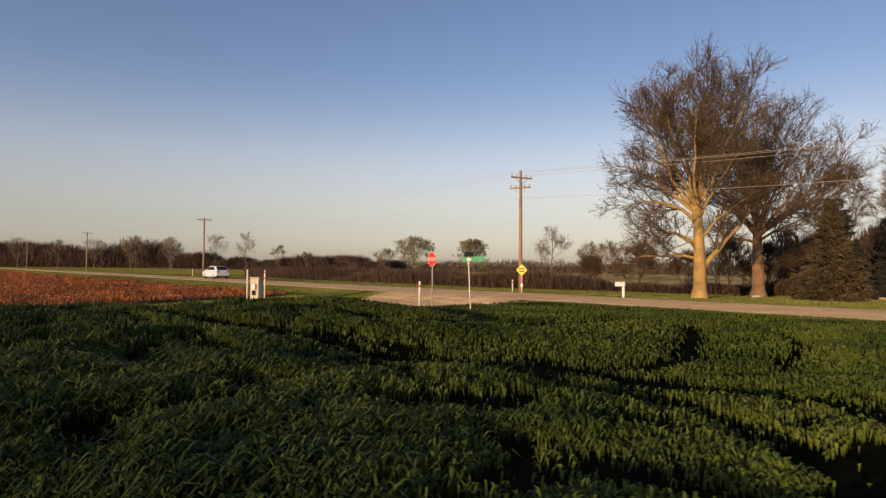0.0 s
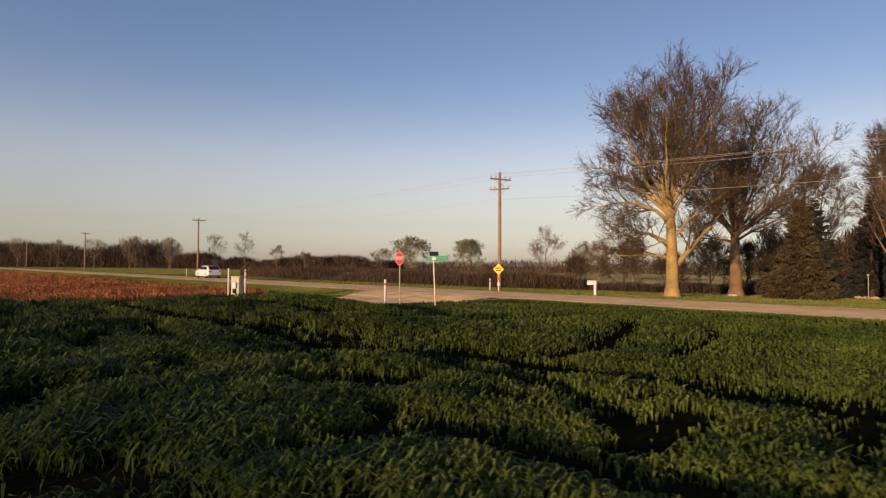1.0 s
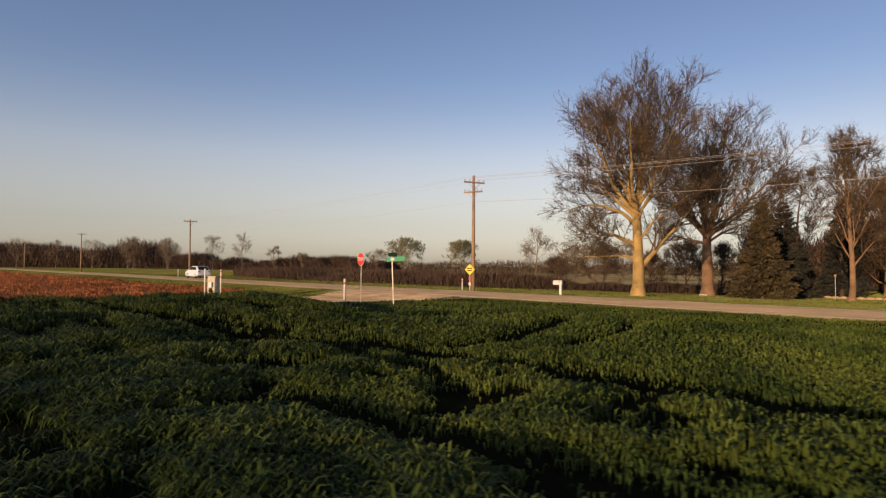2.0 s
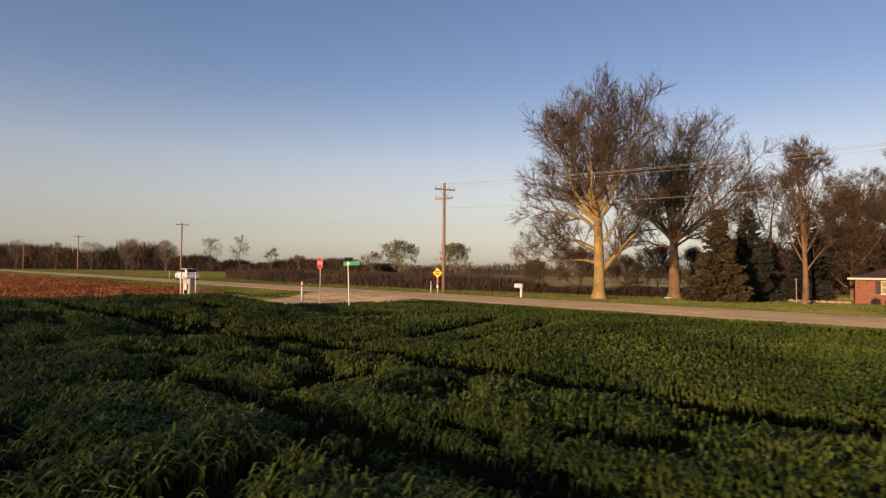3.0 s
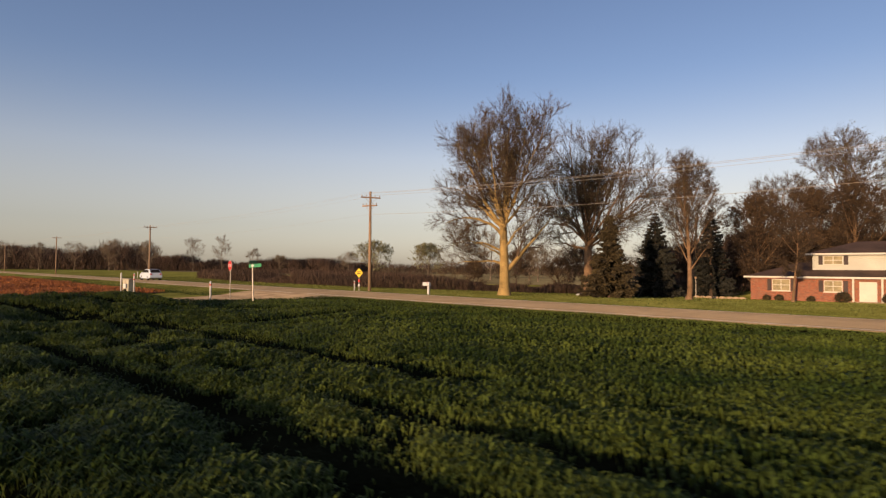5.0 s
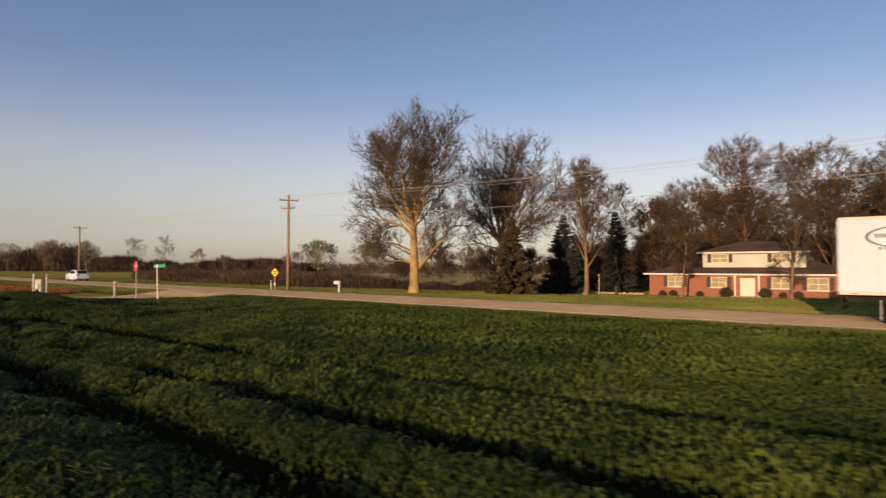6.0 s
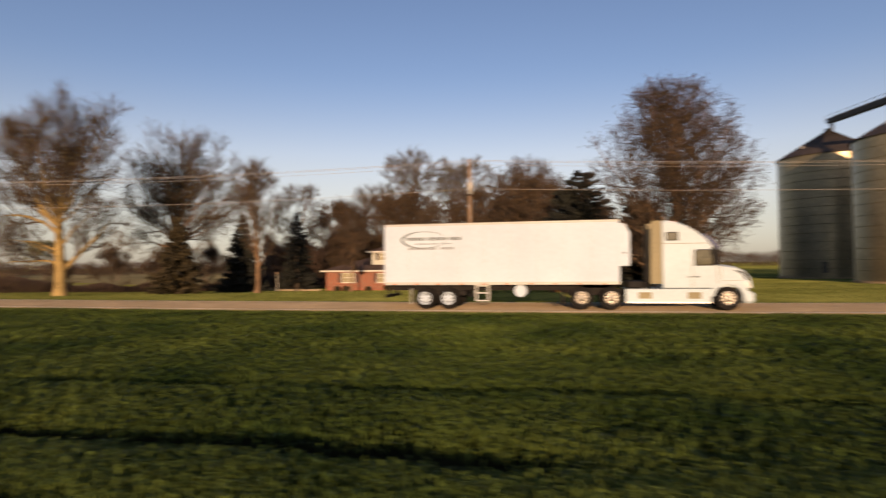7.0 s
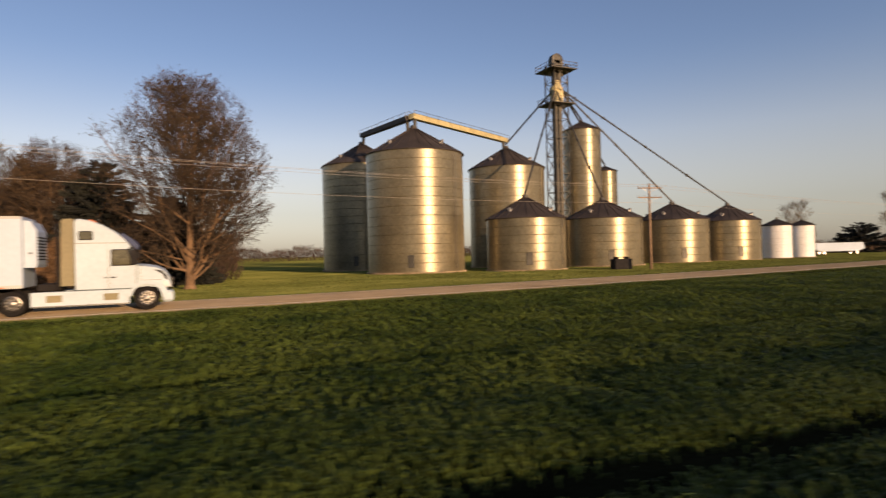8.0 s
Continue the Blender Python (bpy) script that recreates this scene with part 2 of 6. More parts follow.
# ------------------------------------------------------------ building helpers
class Geo:
    """Collects rings, tubes, boxes and sheets into one mesh."""

    def __init__(self):
        self.v, self.f = [], []

    def add(self, verts, faces):
        o = len(self.v)
        self.v.extend([tuple(p) for p in verts])
        self.f.extend([tuple(i + o for i in q) for q in faces])

    def box(self, x0, y0, z0, x1, y1, z1, b=0.0):
        """A box; b bevels its upright edges and rim by chamfers."""
        if b <= 0:
            self.add([(x, y, z) for z in (z0, z1) for x, y in ((x0, y0), (x1, y0), (x1, y1), (x0, y1))],
                     [(3, 2, 1, 0), (4, 5, 6, 7), (0, 1, 5, 4), (1, 2, 6, 5), (2, 3, 7, 6), (3, 0, 4, 7)])
            return
        loop = lambda k: [(x0 + k, y0), (x1 - k, y0), (x1, y0 + k), (x1, y1 - k), (x1 - k, y1), (x0 + k, y1), (x0, y1 - k), (x0, y0 + k)]
        small = lambda k: [(min(max(x, x0 + k), x1 - k), min(max(y, y0 + k), y1 - k)) for x, y in loop(b)]
        rings = [(small(b), z0), (loop(b), z0 + b), (loop(b), z1 - b), (small(b), z1)]
        vs = [(x, y, z) for r, z in rings for x, y in r]
        fs = [tuple(range(7, -1, -1)), tuple(range(24, 32))]
        for k in range(3):
            fs += [(k * 8 + i, k * 8 + (i + 1) % 8, k * 8 + 8 + (i + 1) % 8, k * 8 + 8 + i) for i in range(8)]
        self.add(vs, fs)

    def tube(self, pts, radii, sides=6, cap=True):
        pts = [Vector(p) for p in pts]
        if not hasattr(radii, "__len__"):
            radii = [radii] * len(pts)
        vs, fs = [], []
        up = None
        for i, p in enumerate(pts):
            d = (pts[min(i + 1, len(pts) - 1)] - pts[max(i - 1, 0)]).normalized()
            if up is None:
                up = d.orthogonal().normalized()
            side = d.cross(up).normalized()
            up = side.cross(d).normalized()
            for k in range(sides):
                a = 2 * math.pi * k / sides
                vs.append(p + (up * math.cos(a) + side * math.sin(a)) * radii[i])
        for i in range(len(pts) - 1):
            for k in range(sides):
                a, b = i * sides + k, i * sides + (k + 1) % sides
                fs.append((a, b, b + sides, a + sides))
        if cap:
            fs.append(tuple(range(sides - 1, -1, -1)))
            fs.append(tuple(range((len(pts) - 1) * sides, len(pts) * sides)))
        self.add(vs, fs)

    def lathe(self, profile, sides=24, m=None):
        """profile: (radius, height) from below upwards, turned round z."""
        vs, fs = [], []
        for r, z in profile:
            for k in range(sides):
                a = 2 * math.pi * k / sides
                p = Vector((r * math.cos(a), r * math.sin(a), z))
                vs.append(m @ p if m else p)
        for i in range(len(profile) - 1):
            for k in range(sides):
                a, b = i * sides + k, i * sides + (k + 1) % sides
                fs.append((a, b, b + sides, a + sides))
        fs.append(tuple(range(sides - 1, -1, -1)))
        fs.append(tuple(range((len(profile) - 1) * sides, len(profile) * sides)))
        self.add(vs, fs)

    def prism(self, outline, a, b, axis="y"):
        """An outline of (x, z) pairs drawn out from a to b along y (or of (y, z) along x, or (x, y) along z)."""
        put = {"y": lambda u, w, s: (u, s, w), "x": lambda u, w, s: (s, u, w), "z": lambda u, w, s: (u, w, s)}[axis]
        n = len(outline)
        vs = [put(u, w, s) for s in (a, b) for u, w in outline]
        fs = [tuple(range(n)), tuple(range(2 * n - 1, n - 1, -1))]
        fs += [(i, i + n, (i + 1) % n + n, (i + 1) % n) for i in range(n)]
        self.add(vs, fs)

    def mesh(self, name, material, smooth=False):
        me = bpy.data.meshes.new(name)
        me.from_pydata([tuple(p) for p in self.v], [], self.f)
        me.materials.append(material)
        bm = bmesh.new()
        bm.from_mesh(me)
        bmesh.ops.recalc_face_normals(bm, faces=bm.faces)
        bm.to_mesh(me)
        bm.free()
        if smooth:
            me.shade_smooth()
        return me


def soup(name, verts, tris, material):
    """A large mesh of triangles from numpy arrays."""
    me = bpy.data.meshes.new(name)
    verts, tris = np.asarray(verts, np.float32), np.asarray(tris, np.int32)
    me.vertices.add(len(verts))
    me.vertices.foreach_set("co", verts.ravel())
    me.loops.add(tris.size)
    me.loops.foreach_set("vertex_index", tris.ravel())
    me.polygons.add(len(tris))
    me.polygons.foreach_set("loop_start", np.arange(0, tris.size, 3, dtype=np.int32))
    me.update(calc_edges=True)
    me.validate()
    me.materials.append(material)
    return me


def thing(name, label, category, m, group="", kind=""):
    ob = tagged(new(name), label, category, group, kind)
    ob.matrix_basis = m
    return ob


def part(name, geo, material, parent=None, label="", smooth=False):
    """One mesh object under a thing or a part."""
    ob = new(name, geo.mesh(name, material, smooth) if isinstance(geo, Geo) else geo)
    if parent is not None:
        ob.parent = parent
    return tagged(ob, label)


def vnoise(x, y, size, seed):
    """Smooth value noise in 0..1 for arrays."""
    rng = np.random.RandomState(seed)
    g = rng.rand(256, 256)
    u, v = np.asarray(x) / size, np.asarray(y) / size
    i, j = np.floor(u).astype(int), np.floor(v).astype(int)
    a, b = u - i, v - j
    a, b = a * a * (3 - 2 * a), b * b * (3 - 2 * b)
    q = lambda di, dj: g[(i + di) % 256, (j + dj) % 256]
    return (q(0, 0) * (1 - a) + q(1, 0) * a) * (1 - b) + (q(0, 1) * (1 - a) + q(1, 1) * a) * b


def smooth01(t):
    t = np.clip(t, 0, 1)
    return t * t * (3 - 2 * t)


# ------------------------------------------------------------ ground, roads and fields
ROAD_HALF = 3.15


def road_y(x):
    """The centre line of the main road: a slight bend that opens on both sides."""
    x = np.asarray(x, float)
    k = np.where(x < 28, 0.088, 0.15)
    return 1.65 + k * (np.sqrt((x - 28) ** 2 + 30.0 ** 2) - 30.0)


def land(x, y):
    """Height of the ground."""
    x, y = np.asarray(x, float), np.asarray(y, float)
    d = y - road_y(x)
    north = -0.30 * smooth01((d - 3.4) / 5) - 0.85 * smooth01((y - 15) / 32) * np.exp(-(x / np.where(x < 0, 110.0, 42.0)) ** 2)
    far = -1.5 * smooth01((d - 60) / 120) * smooth01((60 - x) / 120)
    south = -0.22 * smooth01((-d - 3.4) / 4) + (0.20 * smooth01((-7.5 - y) / 3) + 0.55 * smooth01((-11.6 - y) / 3.0)) * smooth01((-4 - x) / 13) * smooth01((x + 20.5) / 2)
    south = south - 0.55 * smooth01((-20.5 - x) / 2) * smooth01((-9 - y) / 4) * smooth01((x + 32) / 2)
    bumps = 0.10 * (vnoise(x, y, 14, 3) - 0.5) * smooth01((np.abs(d) - 5) / 8)
    z = np.where(d > 0, north + far, south) + bumps
    return np.where(np.abs(d) < 3.6, z - 0.05, z - 0.05)


def sheet(name, xs, ys, height, material, keep=None):
    X, Y = np.meshgrid(xs, ys, indexing="ij")
    Z = height(X, Y)
    nx, ny = X.shape
    V = np.stack([X, Y, Z], -1).reshape(-1, 3)
    i = np.arange(nx * ny).reshape(nx, ny)
    a, b, c, d = i[:-1, :-1].ravel(), i[1:, :-1].ravel(), i[1:, 1:].ravel(), i[:-1, 1:].ravel()
    T = np.concatenate([np.stack([a, b, c], 1), np.stack([a, c, d], 1)])
    if keep is not None:
        mid = V[T].mean(1)
        T = T[keep(mid[:, 0], mid[:, 1])]
    me = soup(name, V, T, material)
    me.shade_smooth()
    return new(name, me)


def steps(*stops):
    """Coordinates from stop to stop: (start, (end, step), ...)."""
    out = [stops[0]]
    for end, step in stops[1:]:
        n = max(1, round((end - out[-1]) / step))
        out += list(np.linspace(out[-1], end, n + 1)[1:])
    return np.array(out)


ground = sheet("ground", steps(-3000, (-400, 200), (-120, 10), (-40, 3), (-10, 1), (140, 1.5), (400, 10), (3000, 200)),
               steps(-1500, (-200, 100), (-60, 8), (-30, 2), (30, 0.8), (110, 4), (400, 12), (4000, 200)), land, M["lawn"])
tagged(ground, "mown grass lawn and verges, green and brownish", "ground", kind="structure")

road = Geo()
rx = steps(-700, (-120, 10), (180, 2), (700, 10))
ry = road_y(rx)
for prof, into in (((-ROAD_HALF, -0.02), (-1.8, 0.0), (0, 0.02), (1.8, 0.0), (ROAD_HALF, -0.02)), road),:
    rows = []
    for x, y in zip(rx, ry):
        rows.append([(x, y + d, z) for d, z in prof] + [(x, y + prof[-1][0] + 0.1, -0.2), (x, y + prof[0][0] - 0.1, -0.2)])
    n = len(rows[0])
    into.add([p for r in rows for p in r], [(i * n + k, i * n + (k + 1) % n, (i + 1) * n + (k + 1) % n, (i + 1) * n + k) for i in range(len(rows) - 1) for k in range(n)])
road_ob = part("road", road, M["asphalt"])
tagged(road_ob, "worn pale asphalt two-lane country road", "road", kind="structure")


def stripe(name, off, width, label):
    g = Geo()
    vs = [(x, y + off + s * width / 2, (0.002 if abs(off) > 2 else 0.02) - 0.011 * max(0, abs(off) - 1.8) + 0.006) for x, y in zip(rx, ry) for s in (-1, 1)]
    g.add(vs, [(2 * i, 2 * i + 1, 2 * i + 3, 2 * i + 2) for i in range(len(rx) - 1)])
    return tagged(part(name, g, M["paint_line"]), label, "road marking", kind="structure")


stripe("edge_line", -2.93, 0.18, "worn white edge line painted on the road")
stripe("edge_line", 2.93, 0.14, "worn white edge line painted on the road")

# the gravel side road that ends at the stop sign
side = Geo()
sy = steps(-120, (-14, 6), (1.6, 0.7))
vs, nn = [], 5
for y in sy:
    flare = 4.5 * float(smooth01((y + 8) / 9.0)) ** 1.2
    for k in range(nn):
        x = -24.6 + (k / (nn - 1) * 2 - 1) * (2.3 + flare)
        vs.append((x, y, float(land(x, y)) + 0.07 - 0.05 * float(smooth01((y + 2) / 3.6)) + 0.03 * (1 - abs(k - 2) / 2)))
side.add(vs, [(i * nn + k, i * nn + k + 1, (i + 1) * nn + k + 1, (i + 1) * nn + k) for i in range(len(sy) - 1) for k in range(nn - 1)])
tagged(part("side_road", side, M["gravel"]), "tan gravel side road meeting the main road", "road", kind="structure")

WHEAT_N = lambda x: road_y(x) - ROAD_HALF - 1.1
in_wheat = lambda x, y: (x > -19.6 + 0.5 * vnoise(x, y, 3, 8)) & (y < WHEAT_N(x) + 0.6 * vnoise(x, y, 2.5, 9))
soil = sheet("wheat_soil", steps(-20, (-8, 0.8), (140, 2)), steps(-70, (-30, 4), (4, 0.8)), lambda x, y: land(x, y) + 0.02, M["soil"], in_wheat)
tagged(soil, "dark soil under the young wheat, blackened for shade", "soil", kind="structure")
in_red = lambda x, y: (x < -37.0 - 0.25 * y) & (y < road_y(x) - ROAD_HALF - 6.5)
red = sheet("stubble_soil", steps(-300, (-100, 10), (-31, 1)), steps(-90, (-30, 4), (24, 1)), lambda x, y: land(x, y) + 0.06, M["red_soil"], in_red)
tagged(red, "reddish soil of the harvested field", "soil", kind="structure")


def heading(n, rng, rows, share=0.6):
    """Which way the leaves of n shoots reach; in a drilled row mostly out into the gaps beside it."""
    a = rng.rand(n) * 2 * np.pi
    if rows:
        a = np.where(rng.rand(n) < share, np.where(rng.rand(n) < 0.5, 0.5, -0.5) * np.pi + 0.45 * rng.randn(n), a)
    return np.cos(a), np.sin(a)


def blades(px, py, pz, height, width, lean, rng, droop=0.5, rows=False):
    """Shoots that stand up from the soil and end in a short broad leaf that arches over."""
    n = len(px)
    dx, dy = heading(n, rng, rows)
    w = width * (0.6 + 0.8 * rng.rand(n)) / 2
    h = height * (0.70 + 0.45 * rng.rand(n))
    reach = h * (0.35 + 0.50 * rng.rand(n))
    bend = droop * rng.rand(n)
    V = np.zeros((n, 7, 3), np.float32)
    for k, (out, up, wide) in enumerate(((-0.12, 0.0 * h, 0.35), (0.14, 0.66 * h, 0.85), (0.58, (0.97 - 0.12 * bend) * h, 1.0))):
        cx, cy, cz = px + dx * reach * out, py + dy * reach * out, pz + up
        V[:, 2 * k] = np.stack([cx + dy * w * wide, cy - dx * w * wide, cz], 1)
        V[:, 2 * k + 1] = np.stack([cx - dy * w * wide, cy + dx * w * wide, cz], 1)
    V[:, 6] = np.stack([px + dx * reach * 1.25, py + dy * reach * 1.25, pz + h * (0.92 - 0.55 * bend)], 1)
    o = np.arange(n)[:, None] * 7
    T = np.concatenate([o + np.array([q]) for q in ([0, 1, 3], [0, 3, 2], [2, 3, 5], [2, 5, 4], [4, 5, 6])])
    return V.reshape(-1, 3), T


def leaves(px, py, pz, height, width, lean, rng, droop=0.5, rows=False):
    """Simpler blades of two triangles, for ground that stays farther off."""
    n = len(px)
    dx, dy = heading(n, rng, rows, 0.85)
    w = width * (0.6 + 0.8 * rng.rand(n)) / 2
    h = height * (0.75 + 0.45 * rng.rand(n))
    ln = lean * (0.3 + rng.rand(n)) * h
    V = np.zeros((n, 4, 3), np.float32)
    mx, my, mz = px + dx * ln * 0.35, py + dy * ln * 0.35, pz + h * 0.80
    V[:, 0] = np.stack([px, py, pz], 1)
    V[:, 1] = np.stack([mx + dy * w, my - dx * w, mz], 1)
    V[:, 2] = np.stack([mx - dy * w, my + dx * w, mz], 1)
    V[:, 3] = np.stack([px + dx * ln * 1.2, py + dy * ln * 1.2, pz + h * (1 - droop * rng.rand(n) * 0.6)], 1)
    o = np.arange(n)[:, None] * 4
    return V.reshape(-1, 3), np.concatenate([o + np.array([[0, 1, 2]]), o + np.array([[2, 1, 3]])])


# wheel tracks: width, strength, and the way they run; the last four are the bends where the tractor turned
TRACKS = (
    (0.56, 1.0, ((-5, -22.0), (7, -22.35), (20, -22.95), (40, -24.0), (85, -25.6))),
    (0.34, 0.95, ((7, -20.5), (16, -20.7), (30, -20.95))),
    (0.52, 1.0, ((-9, -17.4), (2, -17.6), (11, -18.0))),
    (0.22, 0.7, ((11, -18.0), (30, -17.4), (80, -16.2))),
    (0.47, 1.0, ((-8.6, -5.0), (-7.2, -8.0), (-6.0, -11.0), (-5.1, -14.0), (-5.2, -16.3), (-6.6, -18.0), (-9.0, -19.6), (-14, -20.6), (-19, -21.0))),
    (0.47, 1.0, ((-10.2, -5.0), (-10.7, -9.0), (-10.8, -12.5), (-11.4, -15.0), (-13.0, -16.4), (-19, -16.8))),
    (0.25, 0.8, ((-5.2, -6.0), (-3.6, -10.0), (-3.0, -14.0), (-3.6, -17.5))),
    (0.35, 0.9, ((-12.6, -19.4), (-7.0, -18.6), (-3.0, -19.2), (0.5, -21.0))),
)


def tracks(x, y):
    """Wheel tracks and thin spots: how much they clear the wheat, and how much they press it down, 0 to 1."""
    clear, flat = np.zeros_like(x), np.zeros_like(x)
    wob = 0.22 * (vnoise(x, y, 5, 21) - 0.5)
    for w, strength, pts in TRACKS:
        near = np.full_like(x, 1e3)
        off = np.zeros_like(x)
        for (ax, ay), (bx, by) in zip(pts, pts[1:]):
            ux, uy = bx - ax, by - ay
            f = np.clip(((x - ax) * ux + (y - ay) * uy) / (ux * ux + uy * uy), 0, 1)
            ex, ey = x - ax - f * ux, y - ay - f * uy
            d = np.hypot(ex, ey)
            closer = d < near
            near, off = np.where(closer, d, near), np.where(closer, d * np.sign(ey), off)
        off = off + wob
        wide = w * (0.7 + 0.6 * vnoise(x, y, 0.9, 23))
        ends = strength * smooth01((np.hypot(x - pts[0][0], y - pts[0][1]) - 0.2) / 2.0) * smooth01((np.hypot(x - pts[-1][0], y - pts[-1][1]) - 0.2) / 2.0)
        clear = np.maximum(clear, np.exp(-(off / wide) ** 2 * 0.8) * ends)
        flat = np.maximum(flat, np.exp(-(off / (1.5 * wide)) ** 2) * ends)
    patches = smooth01((vnoise(x, y, 1.6, 31) - 0.72) / 0.12) * 0.35 * smooth01((6 - x) / 8)
    return np.maximum(clear, patches), np.maximum(flat, patches)


def wheat_patch(x0, x1, y0, y1, density, width, seed, make=leaves):
    rng = np.random.RandomState(seed)
    n = int((x1 - x0) * (y1 - y0) * density)
    x, y = x0 + (x1 - x0) * rng.rand(n), y0 + (y1 - y0) * rng.rand(n)
    y = np.round(y / 0.21) * 0.21 + 0.05 * rng.randn(n) + 0.05 * (vnoise(x, y * 0, 4, 77) - 0.5)
    clear, flat = tracks(x, y)
    ok = in_wheat(x, y) & (rng.rand(n) > clear * 0.995)
    x, y, flat = x[ok], y[ok], flat[ok]
    # mounds and hollows, calmer towards the road, where the crop also runs out lower
    clump = 0.66 * vnoise(x, y, 0.85, 6) + 0.34 * vnoise(x + 3.7, y * 1.4, 0.26, 12)
    calm = (1 - 0.85 * smooth01((y + 20) / 8)) * (1 - 0.6 * smooth01((x - 8) / 9))
    ok = rng.rand(len(x)) > 0.97 * smooth01((0.47 - clump) / 0.15) * calm
    x, y, flat, clump, calm = x[ok], y[ok], flat[ok], clump[ok], calm[ok]
    h = 0.33 * (0.80 + calm * (0.40 * vnoise(x, y, 2.2, 5) + 1.15 * clump - 0.72)) * (1 - 0.65 * flat)
    h = h * (0.35 + 0.65 * smooth01((WHEAT_N(x) - y) / 4))
    return make(x, y, land(x, y) + 0.02, h, width, 0.52, rng, 0.95, True)


def grass_object(name, label, chunks, material, category="crop"):
    V, T, o = [], [], 0
    for v, t in chunks:
        V.append(v), T.append(t + o)
        o += len(v)
    ob = new(name, soup(name, np.concatenate(V), np.concatenate(T), material))
    return tagged(ob, label, category, kind="stuff")


grass_object("wheat_field", "dense young green wheat with pressed wheel tracks", [
    wheat_patch(-12, 56, -24.9, -21, 500, 0.025, 1, blades),
    wheat_patch(-12, 56, -26.6, -24.9, 330, 0.025, 9, blades),
    wheat_patch(-19.7, -12, -26.6, -21, 320, 0.027, 7),
    wheat_patch(56, 66, -26.6, -21, 200, 0.03, 8),
    wheat_patch(-19.7, 70, -21, -14, 300, 0.032, 2),
    wheat_patch(-19.7, 95, -14, 0.6, 95, 0.046, 3),
    wheat_patch(42, 60, -31, -26.6, 140, 0.03, 4),
    wheat_patch(66, 130, -24, 8, 26, 0.08, 5),
    wheat_patch(-19.7, 42, -33, -26.6, 30, 0.06, 6),
    wheat_patch(60, 100, -33, -24, 24, 0.07, 10),
    wheat_patch(-19.7, 110, -60, -33, 10, 0.12, 11)], M["wheat"])


def verge_patch(x0, x1, keep, density, width, height, seed, depth=2.6):
    rng = np.random.RandomState(seed)
    n = int((x1 - x0) * depth * density)
    x = x0 + (x1 - x0) * rng.rand(n)
    y = road_y(x) - ROAD_HALF - depth * rng.rand(n) + 0.1
    ok = keep(x, y)
    x, y = x[ok], y[ok]
    edge = (road_y(x) - ROAD_HALF - y) / depth
    return leaves(x, y, land(x, y), height * (0.5 + vnoise(x, y, 1.5, 15)) * (0.25 + 0.75 * np.clip(edge, 0, 1)), width, 0.6, rng)


not_side = lambda x, y: np.abs(x + 24.6) > 2.5 + 4.5 * smooth01((y + 8) / 9) ** 1.2
grass_object("verge_grass", "rough grass on the verge along the road", [
    verge_patch(-19, 110, not_side, 90, 0.035, 0.12, 11, 1.6),
    verge_patch(-110, -19, not_side, 30, 0.05, 0.11, 12, 6.0)], M["edge_grass"], "grass")


def stubble_patch(x0, x1, y0, y1, density, width, seed):
    rng = np.random.RandomState(seed)
    n = int((x1 - x0) * (y1 - y0) * density)
    x, y = x0 + (x1 - x0) * rng.rand(n), y0 + (y1 - y0) * rng.rand(n)
    y = np.round(y / 0.76) * 0.76 + 0.12 * rng.randn(n)
    ok = in_red(x, y)
    x, y = x[ok], y[ok]
    return leaves(x, y, land(x, y) + 0.05, 0.34 * (0.4 + vnoise(x, y, 3, 19)), width, 0.9, rng, 0.9)


grass_object("corn_stubble", "reddish-brown dry corn stubble in low sun", [
    stubble_patch(-60, -31, -32, 0, 26, 0.064, 41),
    stubble_patch(-110, -60, -32, 4, 16, 0.07, 42),
    stubble_patch(-220, -110, -32, 10, 4, 0.14, 43)], M["stubble"])


def lawn_patch(x0, x1, y0, y1, density, width, height, seed):
    rng = np.random.RandomState(seed)
    n = int((x1 - x0) * (y1 - y0) * density)
    x, y = x0 + (x1 - x0) * rng.rand(n), y0 + (y1 - y0) * rng.rand(n)
    ok = (y > road_y(x) + ROAD_HALF + 0.1) & ~((y > 44.5) & (y < 56) & (x > -2.8) & (x < 23.3))
    x, y = x[ok], y[ok]
    return leaves(x, y, land(x, y) - 0.01, height * (0.6 + 0.7 * vnoise(x, y, 2.5, 16)), width, 0.6, rng)


grass_object("lawn_grass", "short green lawn grass lit by low sun", [
    lawn_patch(-40, 60, 4, 22, 17, 0.056, 0.085, 51),
    lawn_patch(-50, 70, 22, 50, 9, 0.09, 0.10, 52),
    lawn_patch(60, 150, 4, 45, 5, 0.10, 0.12, 53),
    lawn_patch(-130, -40, 4, 45, 5, 0.10, 0.14, 54)], M["verge"], "grass")
far_field = sheet("far_field", steps(-900, (-300, 60), (-20, 20)), steps(60, (200, 14), (900, 70)), lambda x, y: land(x, y) + 0.05, M["far_field"], lambda x, y: y > 62 - 0.12 * x)
tagged(far_field, "olive-brown farmland beyond the brush, dulled for haze", "field", kind="structure")


